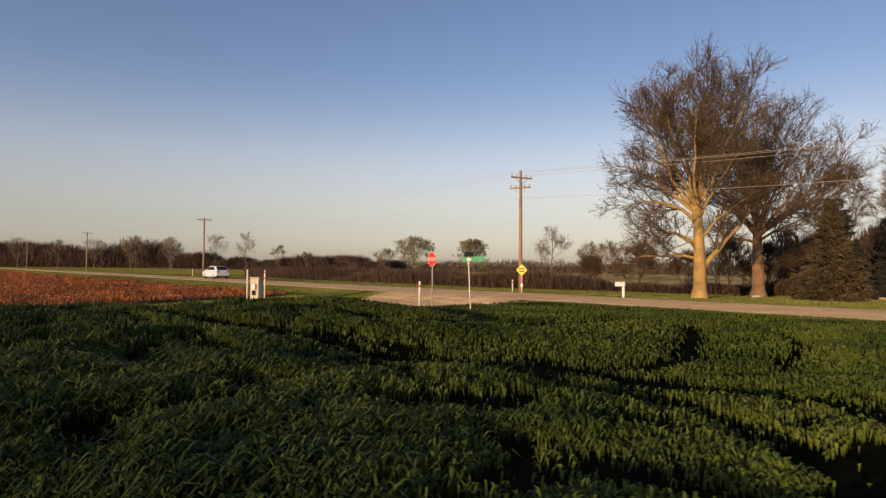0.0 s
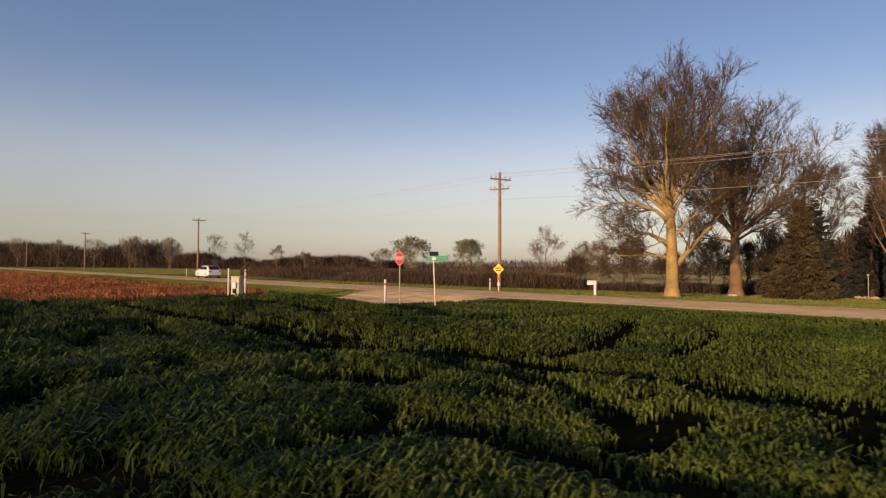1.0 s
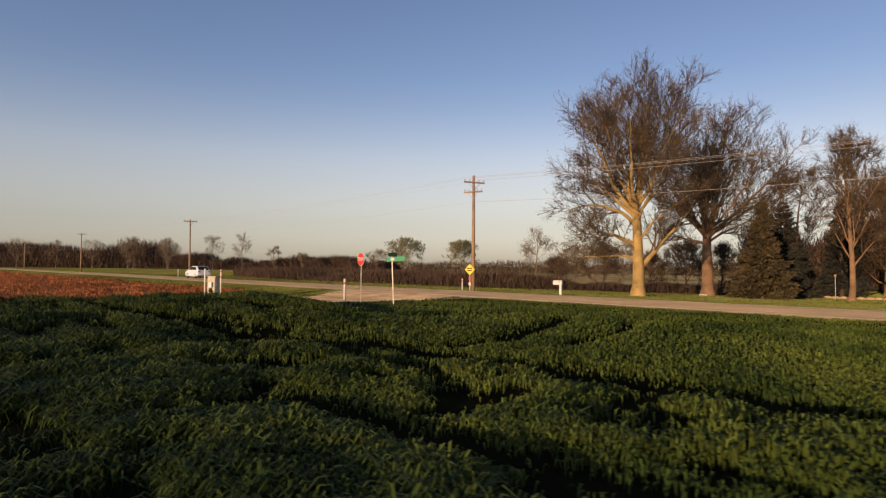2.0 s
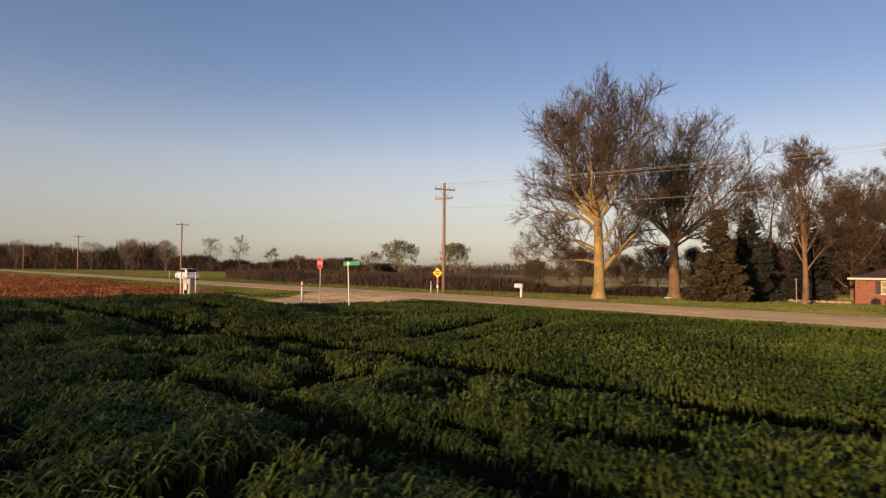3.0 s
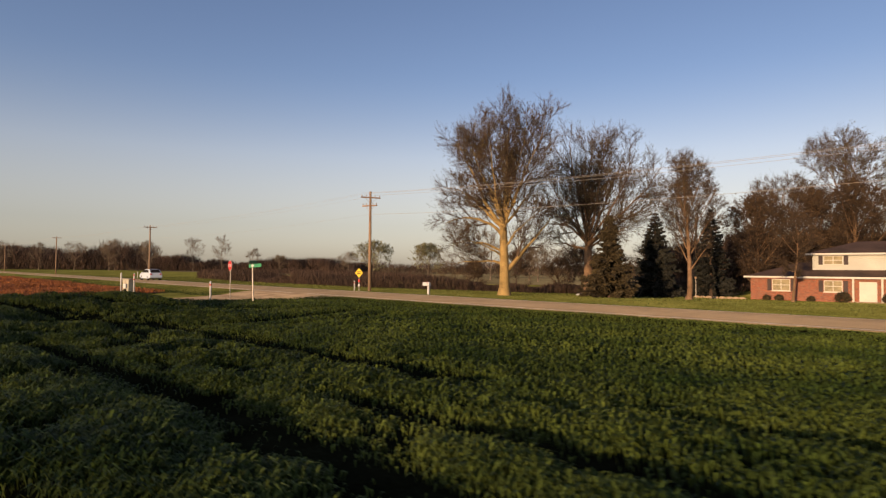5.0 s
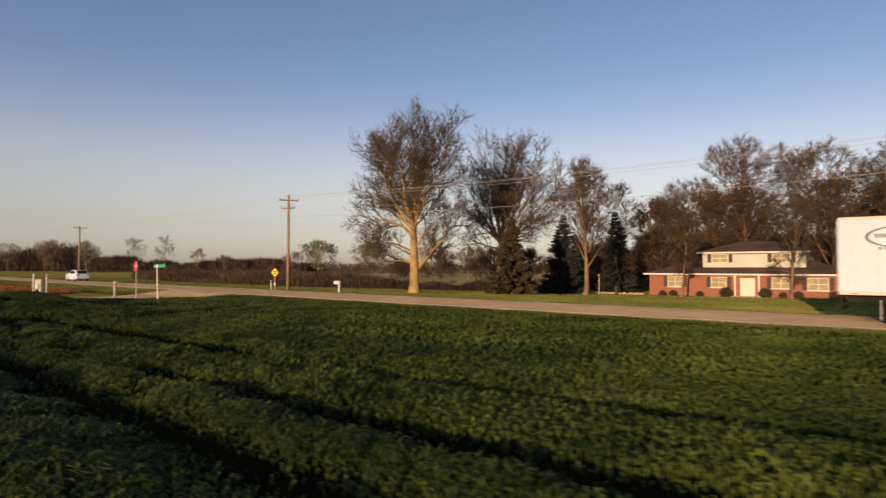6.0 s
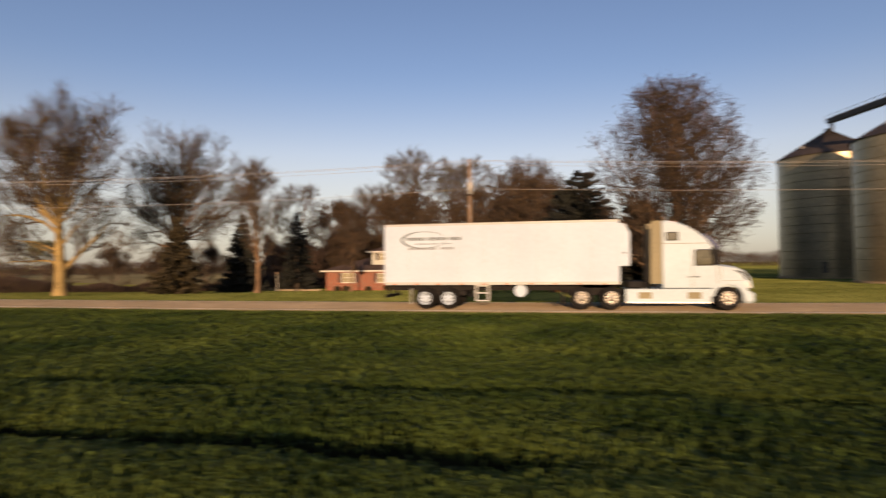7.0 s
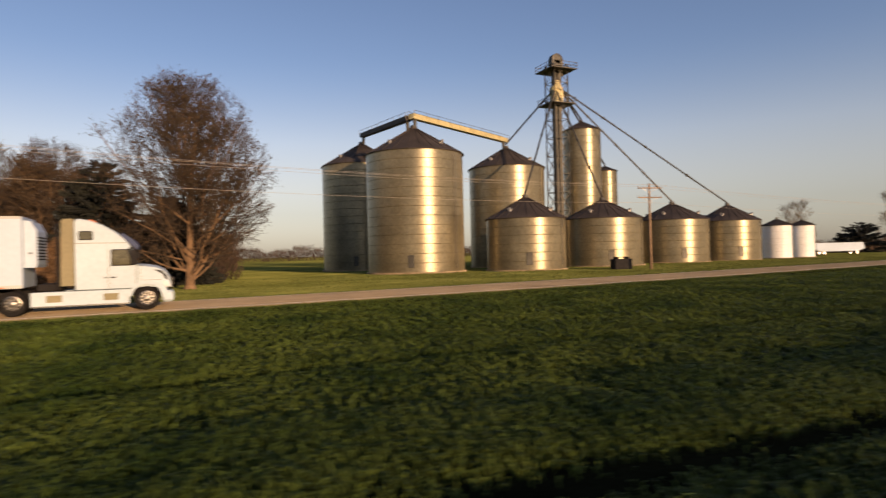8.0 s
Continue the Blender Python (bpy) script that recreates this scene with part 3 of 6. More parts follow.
# ------------------------------------------------------------ trees
class Wood:
    """Grows tapered tubes as triangles."""

    def __init__(self, rng):
        self.rng, self.v, self.t, self.n = rng, [], [], 0
        self.ends = []

    def limb(self, pts, r0, r1, sides):
        pts = np.asarray(pts, float)
        k = len(pts)
        d = np.gradient(pts, axis=0)
        d /= np.linalg.norm(d, axis=1, keepdims=True) + 1e-9
        ref = np.array([0.3, 0.2, 1.0]) if abs(d[0, 2]) < 0.8 else np.array([1.0, 0.1, 0.2])
        u = np.cross(d, ref)
        u /= np.linalg.norm(u, axis=1, keepdims=True) + 1e-9
        w = np.cross(d, u)
        a = np.arange(sides) * 2 * np.pi / sides
        r = np.linspace(r0, r1, k)[:, None, None]
        ring = pts[:, None, :] + r * (u[:, None, :] * np.cos(a)[None, :, None] + w[:, None, :] * np.sin(a)[None, :, None])
        i = np.arange(k * sides).reshape(k, sides) + self.n
        A, B = i[:-1], np.roll(i, -1, 1)[:-1]
        C, D = np.roll(i, -1, 1)[1:], i[1:]
        self.v.append(ring.reshape(-1, 3))
        self.t.append(np.concatenate([np.stack([A, B, C], -1).reshape(-1, 3), np.stack([A, C, D], -1).reshape(-1, 3)]))
        self.n += k * sides

    def mesh(self, name, material):
        me = soup(name, np.concatenate(self.v), np.concatenate(self.t), material)
        me.shade_smooth()
        return me


def bent(start, way, length, k, wob, lift, rng):
    """Points of a limb that wobbles and turns towards the light."""
    p, d, out = np.array(start, float), np.array(way, float), [np.array(start, float)]
    for _ in range(k):
        d = d + rng.randn(3) * wob + np.array([0, 0, lift])
        d /= np.linalg.norm(d)
        p = p + d * length / k
        out.append(p.copy())
    return np.array(out), d


def turned(d, angle, spin, rng):
    ref = np.array([0, 0, 1.0]) if abs(d[2]) < 0.9 else np.array([1.0, 0, 0])
    u = np.cross(d, ref)
    u /= np.linalg.norm(u)
    w = np.cross(d, u)
    side = u * math.cos(spin) + w * math.sin(spin)
    return d * math.cos(angle) + side * math.sin(angle)


def fine_growth(ob, small, segs, rng, twig, bud, twigs, buds, fine, bud_size):
    """The thin branches, the twigs along them, and the buds of a tree."""
    tagged(part("branchwork", small.mesh("branchwork", twig), None, ob), "bare branches", kind="stuff")
    # twigs in two orders, as slim spikes
    P = np.array([q[0] for q in segs])
    D = np.array([q[1] for q in segs]) - P
    n1 = int(twigs * 0.72)
    i = rng.randint(len(P), size=n1)
    s1 = P[i] + D[i] * rng.rand(n1, 1)
    e1 = D[i] / (np.linalg.norm(D[i], axis=1, keepdims=True) + 1e-9) + rng.randn(n1, 3) * 0.33 + [0, 0, 0.22]
    e1 /= np.linalg.norm(e1, axis=1, keepdims=True)
    d1 = e1 * (0.30 + 0.60 * rng.rand(n1, 1)) * fine
    n2 = n1 * 3
    j = np.repeat(np.arange(n1), 3)
    s2 = s1[j] + d1[j] * (0.15 + 0.8 * rng.rand(n2, 1))
    e2 = e1[j] + rng.randn(n2, 3) * 0.42 + [0, 0, 0.1]
    e2 /= np.linalg.norm(e2, axis=1, keepdims=True)
    d2 = e2 * (0.18 + 0.36 * rng.rand(n2, 1)) * fine
    S, E, R = np.vstack([s1, s2]), np.vstack([d1, d2]), np.concatenate([np.full(n1, 0.011), np.full(n2, 0.008)])[:, None] * fine
    u = np.cross(E, rng.randn(len(E), 3))
    u /= np.linalg.norm(u, axis=1, keepdims=True) + 1e-9
    w = np.cross(E, u)
    w /= np.linalg.norm(w, axis=1, keepdims=True) + 1e-9
    V = np.stack([S + u * R, S + (-0.5 * u + 0.87 * w) * R, S + (-0.5 * u - 0.87 * w) * R, S + E], 1).reshape(-1, 3)
    o = np.arange(len(S))[:, None] * 4
    o1 = o[:n1]
    T = np.concatenate([o1 + np.array([[0, 1, 3]]), o1 + np.array([[1, 2, 3]]), o[n1:] + np.array([[0, 2, 3]])])
    tagged(part("crown", soup("crown", V, T, twig), None, ob), "fine bare twigs", kind="stuff")
    if buds:
        c = np.vstack([s2 + d2, s2 + d2 * 0.5])
        c = c[rng.rand(len(c)) < buds * 0.6]
        n = len(c)
        a, b = rng.randn(n, 3) * bud_size, rng.randn(n, 3) * bud_size
        V = np.stack([c - a, c + a * 0.6 + b, c + a - b], 1).reshape(-1, 3)
        tagged(part("foliage", soup("foliage", V, np.arange(n * 3).reshape(-1, 3), bud), None, ob), "small opening buds", kind="stuff")


def bare_tree(name, label, x, y, height, spread, seed, bark, twig, bud, fork=0.25, limbs=13, trunk_r=0.4, twigs=9000, buds=0.5, low=None, category="tree", shape=1.0, thick=1.0, fine=1.0, bud_size=0.03, upright=1.0, lift=1.0):
    """A leafless or budding tree: trunk, limbs in three orders, twigs and buds, inside a round envelope."""
    rng = np.random.RandomState(seed)
    base = np.array([0, 0, -0.15])
    cz, ch = height * (fork + 1) / 2, height * (1 - fork) / 2 * 1.05

    def room(p, d):
        """How far from p along d the crown's envelope lies."""
        q, e = (p - [0, 0, cz]) / [spread, spread, ch], d / np.array([spread, spread, ch])
        a, b, c = e @ e, q @ e, q @ q - 1
        disc = b * b - a * c
        return max(0.3, (-b + math.sqrt(disc)) / a) if disc > 0 else 0.4

    wood, small, segs = Wood(rng), Wood(rng), []
    trunk, td = bent(base, (0.02, 0.02, 1), height * 0.86, 9, 0.035, 0.03, rng)
    radii = trunk_r * (1 - np.linspace(0, 1, len(trunk)) ** 0.8 * 0.86)
    wood.limb(np.vstack([trunk[:1], trunk[:1] + [0, 0, 0.5]]), trunk_r * 1.5, trunk_r * 1.08, 10)
    for i in range(len(trunk) - 1):
        wood.limb(trunk[i:i + 2], radii[i], radii[i + 1], 9)
    starts = []
    for i in range(limbs):
        f = fork + (0.93 - fork) * (i / (limbs - 1)) ** 0.9
        starts.append((f, i * 2.4 + rng.rand() * 0.7, radians(78 - 50 * (f - fork) / (1 - fork) + rng.randn() * 7) * upright))
    for f, spin, ang in list(low or []) + starts:
        u = f * (len(trunk) - 1)
        i = min(int(u), len(trunk) - 2)
        p = trunk[i] + (trunk[i + 1] - trunk[i]) * (u - i)
        d = np.array([math.cos(spin) * math.sin(ang), math.sin(spin) * math.sin(ang), math.cos(ang)])
        length = room(p, d) * (0.86 + 0.2 * rng.rand()) * shape
        r = (0.30 + 0.24 * rng.rand()) * float(np.interp(f, np.linspace(0, 1, len(trunk)), radii)) * thick
        r = max(r, 0.03)
        pts, _ = bent(p, d, length, 7, 0.11, 0.085 * lift, rng)
        wood.limb(pts, r, 0.02, 6)
        segs += [(pts[k], pts[k + 1]) for k in range(3, 7)]
        for j in range(max(3, int(length * 1.7))):
            g = 0.20 + 0.78 * rng.rand()
            k = min(int(g * 7), 6)
            q = pts[k] + (pts[k + 1] - pts[k]) * (g * 7 - k)
            e = pts[k + 1] - pts[k]
            e = turned(e / np.linalg.norm(e), radians(28 + 34 * rng.rand()), rng.rand() * 6.28, rng)
            l2 = min(room(q, e) * 1.0, length * (0.62 - 0.36 * g) + 0.7)
            p2, _ = bent(q, e, l2, 5, 0.13, 0.10, rng)
            r2 = max(0.016, r * (1 - g) * 0.62 + 0.012)
            small.limb(p2, r2, 0.010, 4)
            segs += [(p2[k], p2[k + 1]) for k in range(1, 5)]
            for m in range(max(2, int(l2 * 1.8))):
                g2 = 0.15 + 0.85 * rng.rand()
                k2 = min(int(g2 * 5), 4)
                q2 = p2[k2] + (p2[k2 + 1] - p2[k2]) * (g2 * 5 - k2)
                e2 = p2[k2 + 1] - p2[k2]
                e2 = turned(e2 / np.linalg.norm(e2), radians(25 + 40 * rng.rand()), rng.rand() * 6.28, rng)
                p3, _ = bent(q2, e2, min(room(q2, e2), 0.6 + 1.0 * rng.rand()), 3, 0.2, 0.06, rng)
                small.limb(p3[[0, 1, 3] if height > 17 and trunk_r > 0.44 else [0, 3]], 0.014, 0.006, 3)
                segs += [(p3[k], p3[k + 1]) for k in range(3)] * 2
    ob = thing(name, label, category, pose(x, y, float(land(x, y))))
    part("trunk", wood.mesh("trunk", bark), None, ob)
    fine_growth(ob, small, segs, rng, twig, bud, twigs, buds, fine, bud_size)
    return ob


def grand_tree(name, label, x, y, seed, bark, twig, bud, trunk_h, trunk_r, limbs, twigs, buds, turn, reach=0.88, fine=1.0, bud_size=0.03):
    """An old tree: a trunk, great limbs of their own reach and bow, and three orders of branches on each.
    limbs: the height where each leaves the trunk, how far it goes sideways, back and up, its bow upwards, its girth."""
    rng = np.random.RandomState(seed)
    wood, small, segs = Wood(rng), Wood(rng), []
    side, back, up = np.array([math.cos(turn), math.sin(turn), 0]), np.array([-math.sin(turn), math.cos(turn), 0]), np.array([0, 0, 1.0])
    trunk, _ = bent((0, 0, -0.2), (0.01, 0.01, 1), trunk_h + 0.2, 8, 0.02, 0.05, rng)
    girth = trunk_r * np.linspace(1, 0.62, len(trunk))
    wood.limb(np.array([[0, 0, -0.3], [0, 0, 0.25], [0, 0, 0.7]]), trunk_r * 1.45, trunk_r * 1.02, 12)
    for k in range(len(trunk) - 1):
        wood.limb(trunk[k:k + 2], girth[k], girth[k + 1], 11)

    def fork(pts, s):
        k = min(int(s * (len(pts) - 1)), len(pts) - 2)
        d = pts[k + 1] - pts[k]
        return pts[k] + d * (s * (len(pts) - 1) - k), d / np.linalg.norm(d)

    for z, dx, dy, dz, bow, r in limbs:
        p0 = trunk[0] + (trunk[-1] - trunk[0]) * min(1.0, (z + 0.2) / (trunk_h + 0.2))
        end = p0 + (side * dx + back * dy) * 0.90 + up * dz * reach
        mid = (p0 + end) / 2 + up * bow
        t = np.linspace(0, 1, 10)[:, None]
        pts = p0 * (1 - t) ** 2 + mid * 2 * t * (1 - t) + end * t * t
        pts[1:] += np.cumsum(rng.randn(9, 3) * 0.10, 0) * [1, 1, 0.6]
        length = np.linalg.norm(np.diff(pts, axis=0), axis=1).sum()
        rr = r * np.linspace(1, 0.16, 10) ** 1.1
        for k in range(9):
            wood.limb(pts[k:k + 2], rr[k], rr[k + 1], 7)
        segs += [(pts[k], pts[k + 1]) for k in range(6, 9)]
        spin = rng.rand() * 6.28
        for a in range(int(length * 2.3) + 3):
            s1 = 0.18 + 0.82 * rng.rand() ** 0.85
            q, d = fork(pts, s1)
            spin += 2.4
            e = turned(d, radians(30 + 32 * rng.rand()) * (1.0 if s1 < 0.93 else 0.5), spin, rng)
            l1 = (length * (0.40 - 0.25 * s1) + 0.65) * (0.7 + 0.6 * rng.rand())
            b1, _ = bent(q, e, l1, 6, 0.13, 0.055, rng)
            r1 = max(0.016, r * (1 - 0.85 * s1) * 0.42)
            small.limb(b1, r1, 0.011, 5)
            segs += [(b1[k], b1[k + 1]) for k in range(2, 6)]
            for b in range(int(l1 * 3.0) + 2):
                s2 = 0.18 + 0.82 * rng.rand()
                q2, d2 = fork(b1, s2)
                e2 = turned(d2, radians(26 + 36 * rng.rand()), rng.rand() * 6.28, rng)
                b2, _ = bent(q2, e2, (l1 * (0.5 - 0.3 * s2) + 0.35) * (0.6 + 0.6 * rng.rand()), 3, 0.18, 0.10, rng)
                small.limb(b2[[0, 2, 3]], 0.015, 0.006, 3)
                segs += [(b2[k], b2[k + 1]) for k in range(3)] * 2
    ob = thing(name, label, "tree", pose(x, y, float(land(x, y))))
    part("trunk", wood.mesh("trunk", bark), None, ob)
    fine_growth(ob, small, segs, rng, twig, bud, twigs, buds, fine, bud_size)
    return ob


def conifer(name, label, x, y, height, radius, seed, material, bark, whorls=26, droop=0.25, skirt=0.06, full=1.0, taper=0.85):
    """A spruce: trunk, whorls of sloping boughs, and sprays of needles on each."""
    rng = np.random.RandomState(seed)
    wood = Wood(rng)
    wood.limb(np.array([[0, 0, -0.2], [0, 0, height * 0.5], [0, 0, height]]), 0.02 * height + 0.03, 0.015, 7)
    V, S = [], []
    for i in range(whorls):
        f = skirt + (0.98 - skirt) * i / (whorls - 1)
        reach = radius * (1 - f) ** taper * (0.85 + 0.3 * rng.rand()) + 0.12
        for j in range(int(7 + 5 * (1 - f))):
            a = rng.rand() * 6.28
            d = np.array([math.cos(a), math.sin(a), -droop + 0.35 * f])
            l = reach * (0.75 + 0.35 * rng.rand())
            z0 = height * f + rng.randn() * 0.08 * height / whorls
            pts, _ = bent((0, 0, z0), d / np.linalg.norm(d), l, 4, 0.06, 0.06, rng)
            wood.limb(pts, 0.02 + 0.008 * l, 0.005, 3)
            k = int((10 + 26 * l) * full)
            g = rng.rand(k) ** 0.6
            seg = np.minimum((g * 4).astype(int), 3)
            c = pts[seg] + (pts[seg + 1] - pts[seg]) * (g * 4 - seg)[:, None]
            V.append(c), S.append(np.full(k, 0.16 + 0.05 * l) * (1.1 - 0.4 * g))
    c, s = np.concatenate(V), np.concatenate(S)[:, None]
    n = len(c)
    out = c * [1, 1, 0]
    out /= np.linalg.norm(out, axis=1, keepdims=True) + 1e-6
    tip = c + (out * 0.9 + rng.randn(n, 3) * 0.75 + [0, 0, -0.35]) * s
    side = rng.randn(n, 3) * s * 0.42
    W = np.stack([c - side, c + side, tip], 1).reshape(-1, 3)
    ob = thing(name, label, "tree", pose(x, y, float(land(x, y))))
    part("trunk", wood.mesh("trunk", bark), None, ob)
    part("crown", soup("crown", W, np.arange(n * 3).reshape(-1, 3), material), None, ob)
    return ob


BB, TW, TR, TG, BU, BR = M["bark_brown"], M["twig"], M["twig_red"], M["twig_grey"], M["bud"], M["bud_red"]
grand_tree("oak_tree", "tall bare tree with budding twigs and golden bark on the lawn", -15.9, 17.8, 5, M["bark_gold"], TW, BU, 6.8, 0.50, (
    (2.1, 4.3, 0.6, 5.4, -0.5, 0.24), (3.9, 3.6, -2.0, 3.8, 0.5, 0.13), (2.9, -5.2, 0.5, -0.3, 0.9, 0.13), (4.0, -4.9, -1.4, 0.5, 1.0, 0.13), (3.5, -3.4, -3.4, 1.0, 0.8, 0.11),
    (5.4, -5.6, 0.8, 1.5, 2.0, 0.17), (6.4, -4.7, -0.6, 8.0, -0.8, 0.21), (6.2, -5.4, 2.2, 4.2, 0.8, 0.16), (6.8, -1.8, 0.6, 9.5, 0.3, 0.17), (6.8, -3.6, 1.4, 7.6, 0.2, 0.15), (6.9, 0.6, -0.6, 9.75, 0.2, 0.20),
    (6.9, 2.5, 0.8, 9.9, -0.3, 0.18), (6.8, 4.4, -0.4, 8.7, -0.7, 0.18), (6.4, 4.4, 1.6, 5.2, -0.2, 0.14), (6.6, 0.6, 4.2, 7.0, -0.4, 0.16), (6.5, -0.6, -4.2, 7.2, -0.4, 0.16),
    (6.7, -3.4, -2.4, 6.4, 0.2, 0.14), (5.8, 2.0, -4.0, 4.4, 0.2, 0.13), (5.6, -1.6, 4.6, 4.2, 0.4, 0.13)),
    24000, 0.35, 0.55, reach=0.97)
grand_tree("shade_tree", "broad bare tree with brown bark beside the drive", -16.3, 34.5, 9, BB, TG, BU, 6.0, 0.62, (
    (5.0, -5.2, 0.6, 1.2, 1.0, 0.16), (5.6, -4.6, -2.0, 4.6, 0.3, 0.17), (5.8, -5.0, 1.0, 9.4, -1.0, 0.19), (6.0, -2.4, -0.6, 12.9, -0.4, 0.22), (6.0, -3.2, 3.4, 9.5, -0.6, 0.17),
    (6.1, 0.6, 2.0, 13.4, 0.0, 0.21), (6.1, 2.0, -1.2, 13.2, -0.2, 0.21), (6.0, 4.4, 0.6, 11.4, -0.6, 0.20), (5.9, 8.4, -0.8, 9.2, -0.8, 0.19), (5.7, 8.8, 1.2, 6.2, -0.3, 0.18),
    (5.3, 5.6, -1.6, 2.9, 0.4, 0.15), (5.2, 3.0, 4.0, 3.6, 0.4, 0.14), (5.9, 4.0, -3.8, 8.2, -0.4, 0.16), (6.0, -0.8, -4.6, 9.0, -0.6, 0.16), (6.0, 1.0, 5.0, 8.8, -0.6, 0.16), (5.4, -2.4, -4.0, 3.6, 0.5, 0.13)),
    19000, 0.5, 0.5, reach=0.89, fine=1.05)
bare_tree("slim_tree", "slim bare tree with pale brown trunk on the lawn", -3.8, 30.8, 13.9, 2.3, 11, BB, TG, BU, upright=0.5, fork=0.24, limbs=22, trunk_r=0.28, twigs=6000, buds=0.15)
bare_tree("yard_tree", "bare grey-brown tree behind the spruces", -15.0, 64.0, 16.0, 5.4, 13, BB, TG, BU, fork=0.22, limbs=14, trunk_r=0.35, twigs=8000, buds=0.2, fine=1.2)
bare_tree("yard_tree", "bare budding tree behind the house", -7.5, 82.0, 18.5, 6.4, 14, BB, TG, BU, fork=0.22, limbs=14, trunk_r=0.4, twigs=8000, buds=0.3, fine=1.3)
bare_tree("yard_tree", "tall bare tree with olive buds behind the house", 3.6, 70.7, 22.5, 7.2, 15, BB, TW, BU, fork=0.26, limbs=16, trunk_r=0.5, twigs=10000, buds=0.6, fine=1.25, bud_size=0.04)
bare_tree("yard_tree", "bare tree with olive buds behind the house", 13.0, 68.0, 19.5, 6.4, 16, BB, TW, BU, fork=0.24, limbs=15, trunk_r=0.42, twigs=9000, buds=0.6, fine=1.25, bud_size=0.04)
bare_tree("yard_tree", "bare tree with reddish buds beside the house", 22.5, 60.0, 17.8, 6.6, 17, BB, TR, BR, fork=0.18, limbs=16, trunk_r=0.42, twigs=9000, buds=0.6, fine=1.2, bud_size=0.04)
RUST = "dense russet budding tree beside the house"
for x, y, h, w, seed in ((23.6, 45.0, 13.2, 5.0, 18), (-4.2, 56.0, 12.0, 4.4, 19), (15.5, 58.0, 13.0, 5.0, 20), (5.5, 60.5, 13.5, 5.0, 21), (26.5, 52.0, 13.5, 5.0, 25), (21.0, 50.5, 10.5, 3.6, 26), (0.5, 62.0, 13.0, 4.6, 27)):
    bare_tree("russet_tree", RUST, x, y, h, w, seed, BB, TR, BR, fork=0.08, limbs=20, trunk_r=0.26, twigs=6800, buds=0.7, bud_size=0.055, fine=1.35, upright=0.85)
bare_tree("maple_tree", "large rounded russet tree with dense twigs by the road", 37.9, 29.0, 18.0, 7.1, 22, BB, TR, BR, fork=0.05, limbs=28, trunk_r=0.42, twigs=18000, buds=0.6, bud_size=0.045, fine=1.25, upright=0.62, thick=0.8,
          low=[(0.06 + 0.012 * k, k * 2.4, radians(40 + 9 * (k % 5))) for k in range(14)])
bare_tree("young_tree", "thin young tree in front of the house", 2.7, 41.5, 8.6, 1.7, 23, BB, TR, BR, fork=0.35, limbs=9, trunk_r=0.15, twigs=2500, buds=0.4)
bare_tree("young_tree", "thin young tree in front of the house", 13.3, 41.0, 9.5, 2.4, 24, BB, TR, BR, fork=0.25, limbs=11, trunk_r=0.18, twigs=3500, buds=0.4)
for i, (x, y, h, w) in enumerate(((-31.5, 42.0, 5.0, 2.6), (-27.5, 46.5, 4.2, 2.2), (-21.0, 41.5, 5.5, 2.8), (-18.0, 43.5, 5.0, 2.6), (-13.5, 45.0, 6.0, 3.0), (-36.0, 38.0, 3.4, 1.8))):
    bare_tree("bush", "reddish brown bare bush beyond the lawn", x, y, h, w, 90 + i, M["bark_dark"], TR, BR, fork=0.06, limbs=14, trunk_r=0.12, twigs=3200, buds=0.5, category="bush", fine=1.1, upright=0.8)
conifer("spruce_tree", "brownish green spruce with boughs down to the lawn", -8.7, 24.3, 7.6, 2.5, 31, M["needle"], M["bark_dark"], full=1.3)
conifer("spruce_tree", "dark green spruce behind the lawn", -10.6, 39.5, 9.6, 2.9, 32, M["needle_dark_shaded"], M["bark_dark"], full=1.2)
conifer("spruce_tree", "dark green spruce beside the house", -7.0, 47.0, 10.5, 2.6, 33, M["needle_dark_shaded"], M["bark_dark"])
conifer("pine_tree", "dense pine beside the russet trees, shadow put into its dark needles", 30.2, 38.5, 12.6, 4.8, 34, M["needle_dark_shaded"], M["bark_dark"], full=1.7, taper=0.45)
conifer("pine_tree", "dense pine beside the russet trees, shadow put into its dark needles", 36.5, 43.5, 9.5, 5.0, 35, M["needle_dark_shaded"], M["bark_dark"], full=1.7, taper=0.4)
conifer("cone_shrub", "brown cone-shaped evergreen on the lawn", 28.3, 26.8, 4.6, 2.0, 36, M["needle_brown"], M["bark_dark"], whorls=22, skirt=0.02, droop=-0.2, full=2.2)
conifer("pine_tree", "dark pine behind the grain bins", 200.0, 68.0, 7.5, 7.0, 37, M["needle_dark_shaded"], M["bark_dark"], whorls=14, taper=0.45)

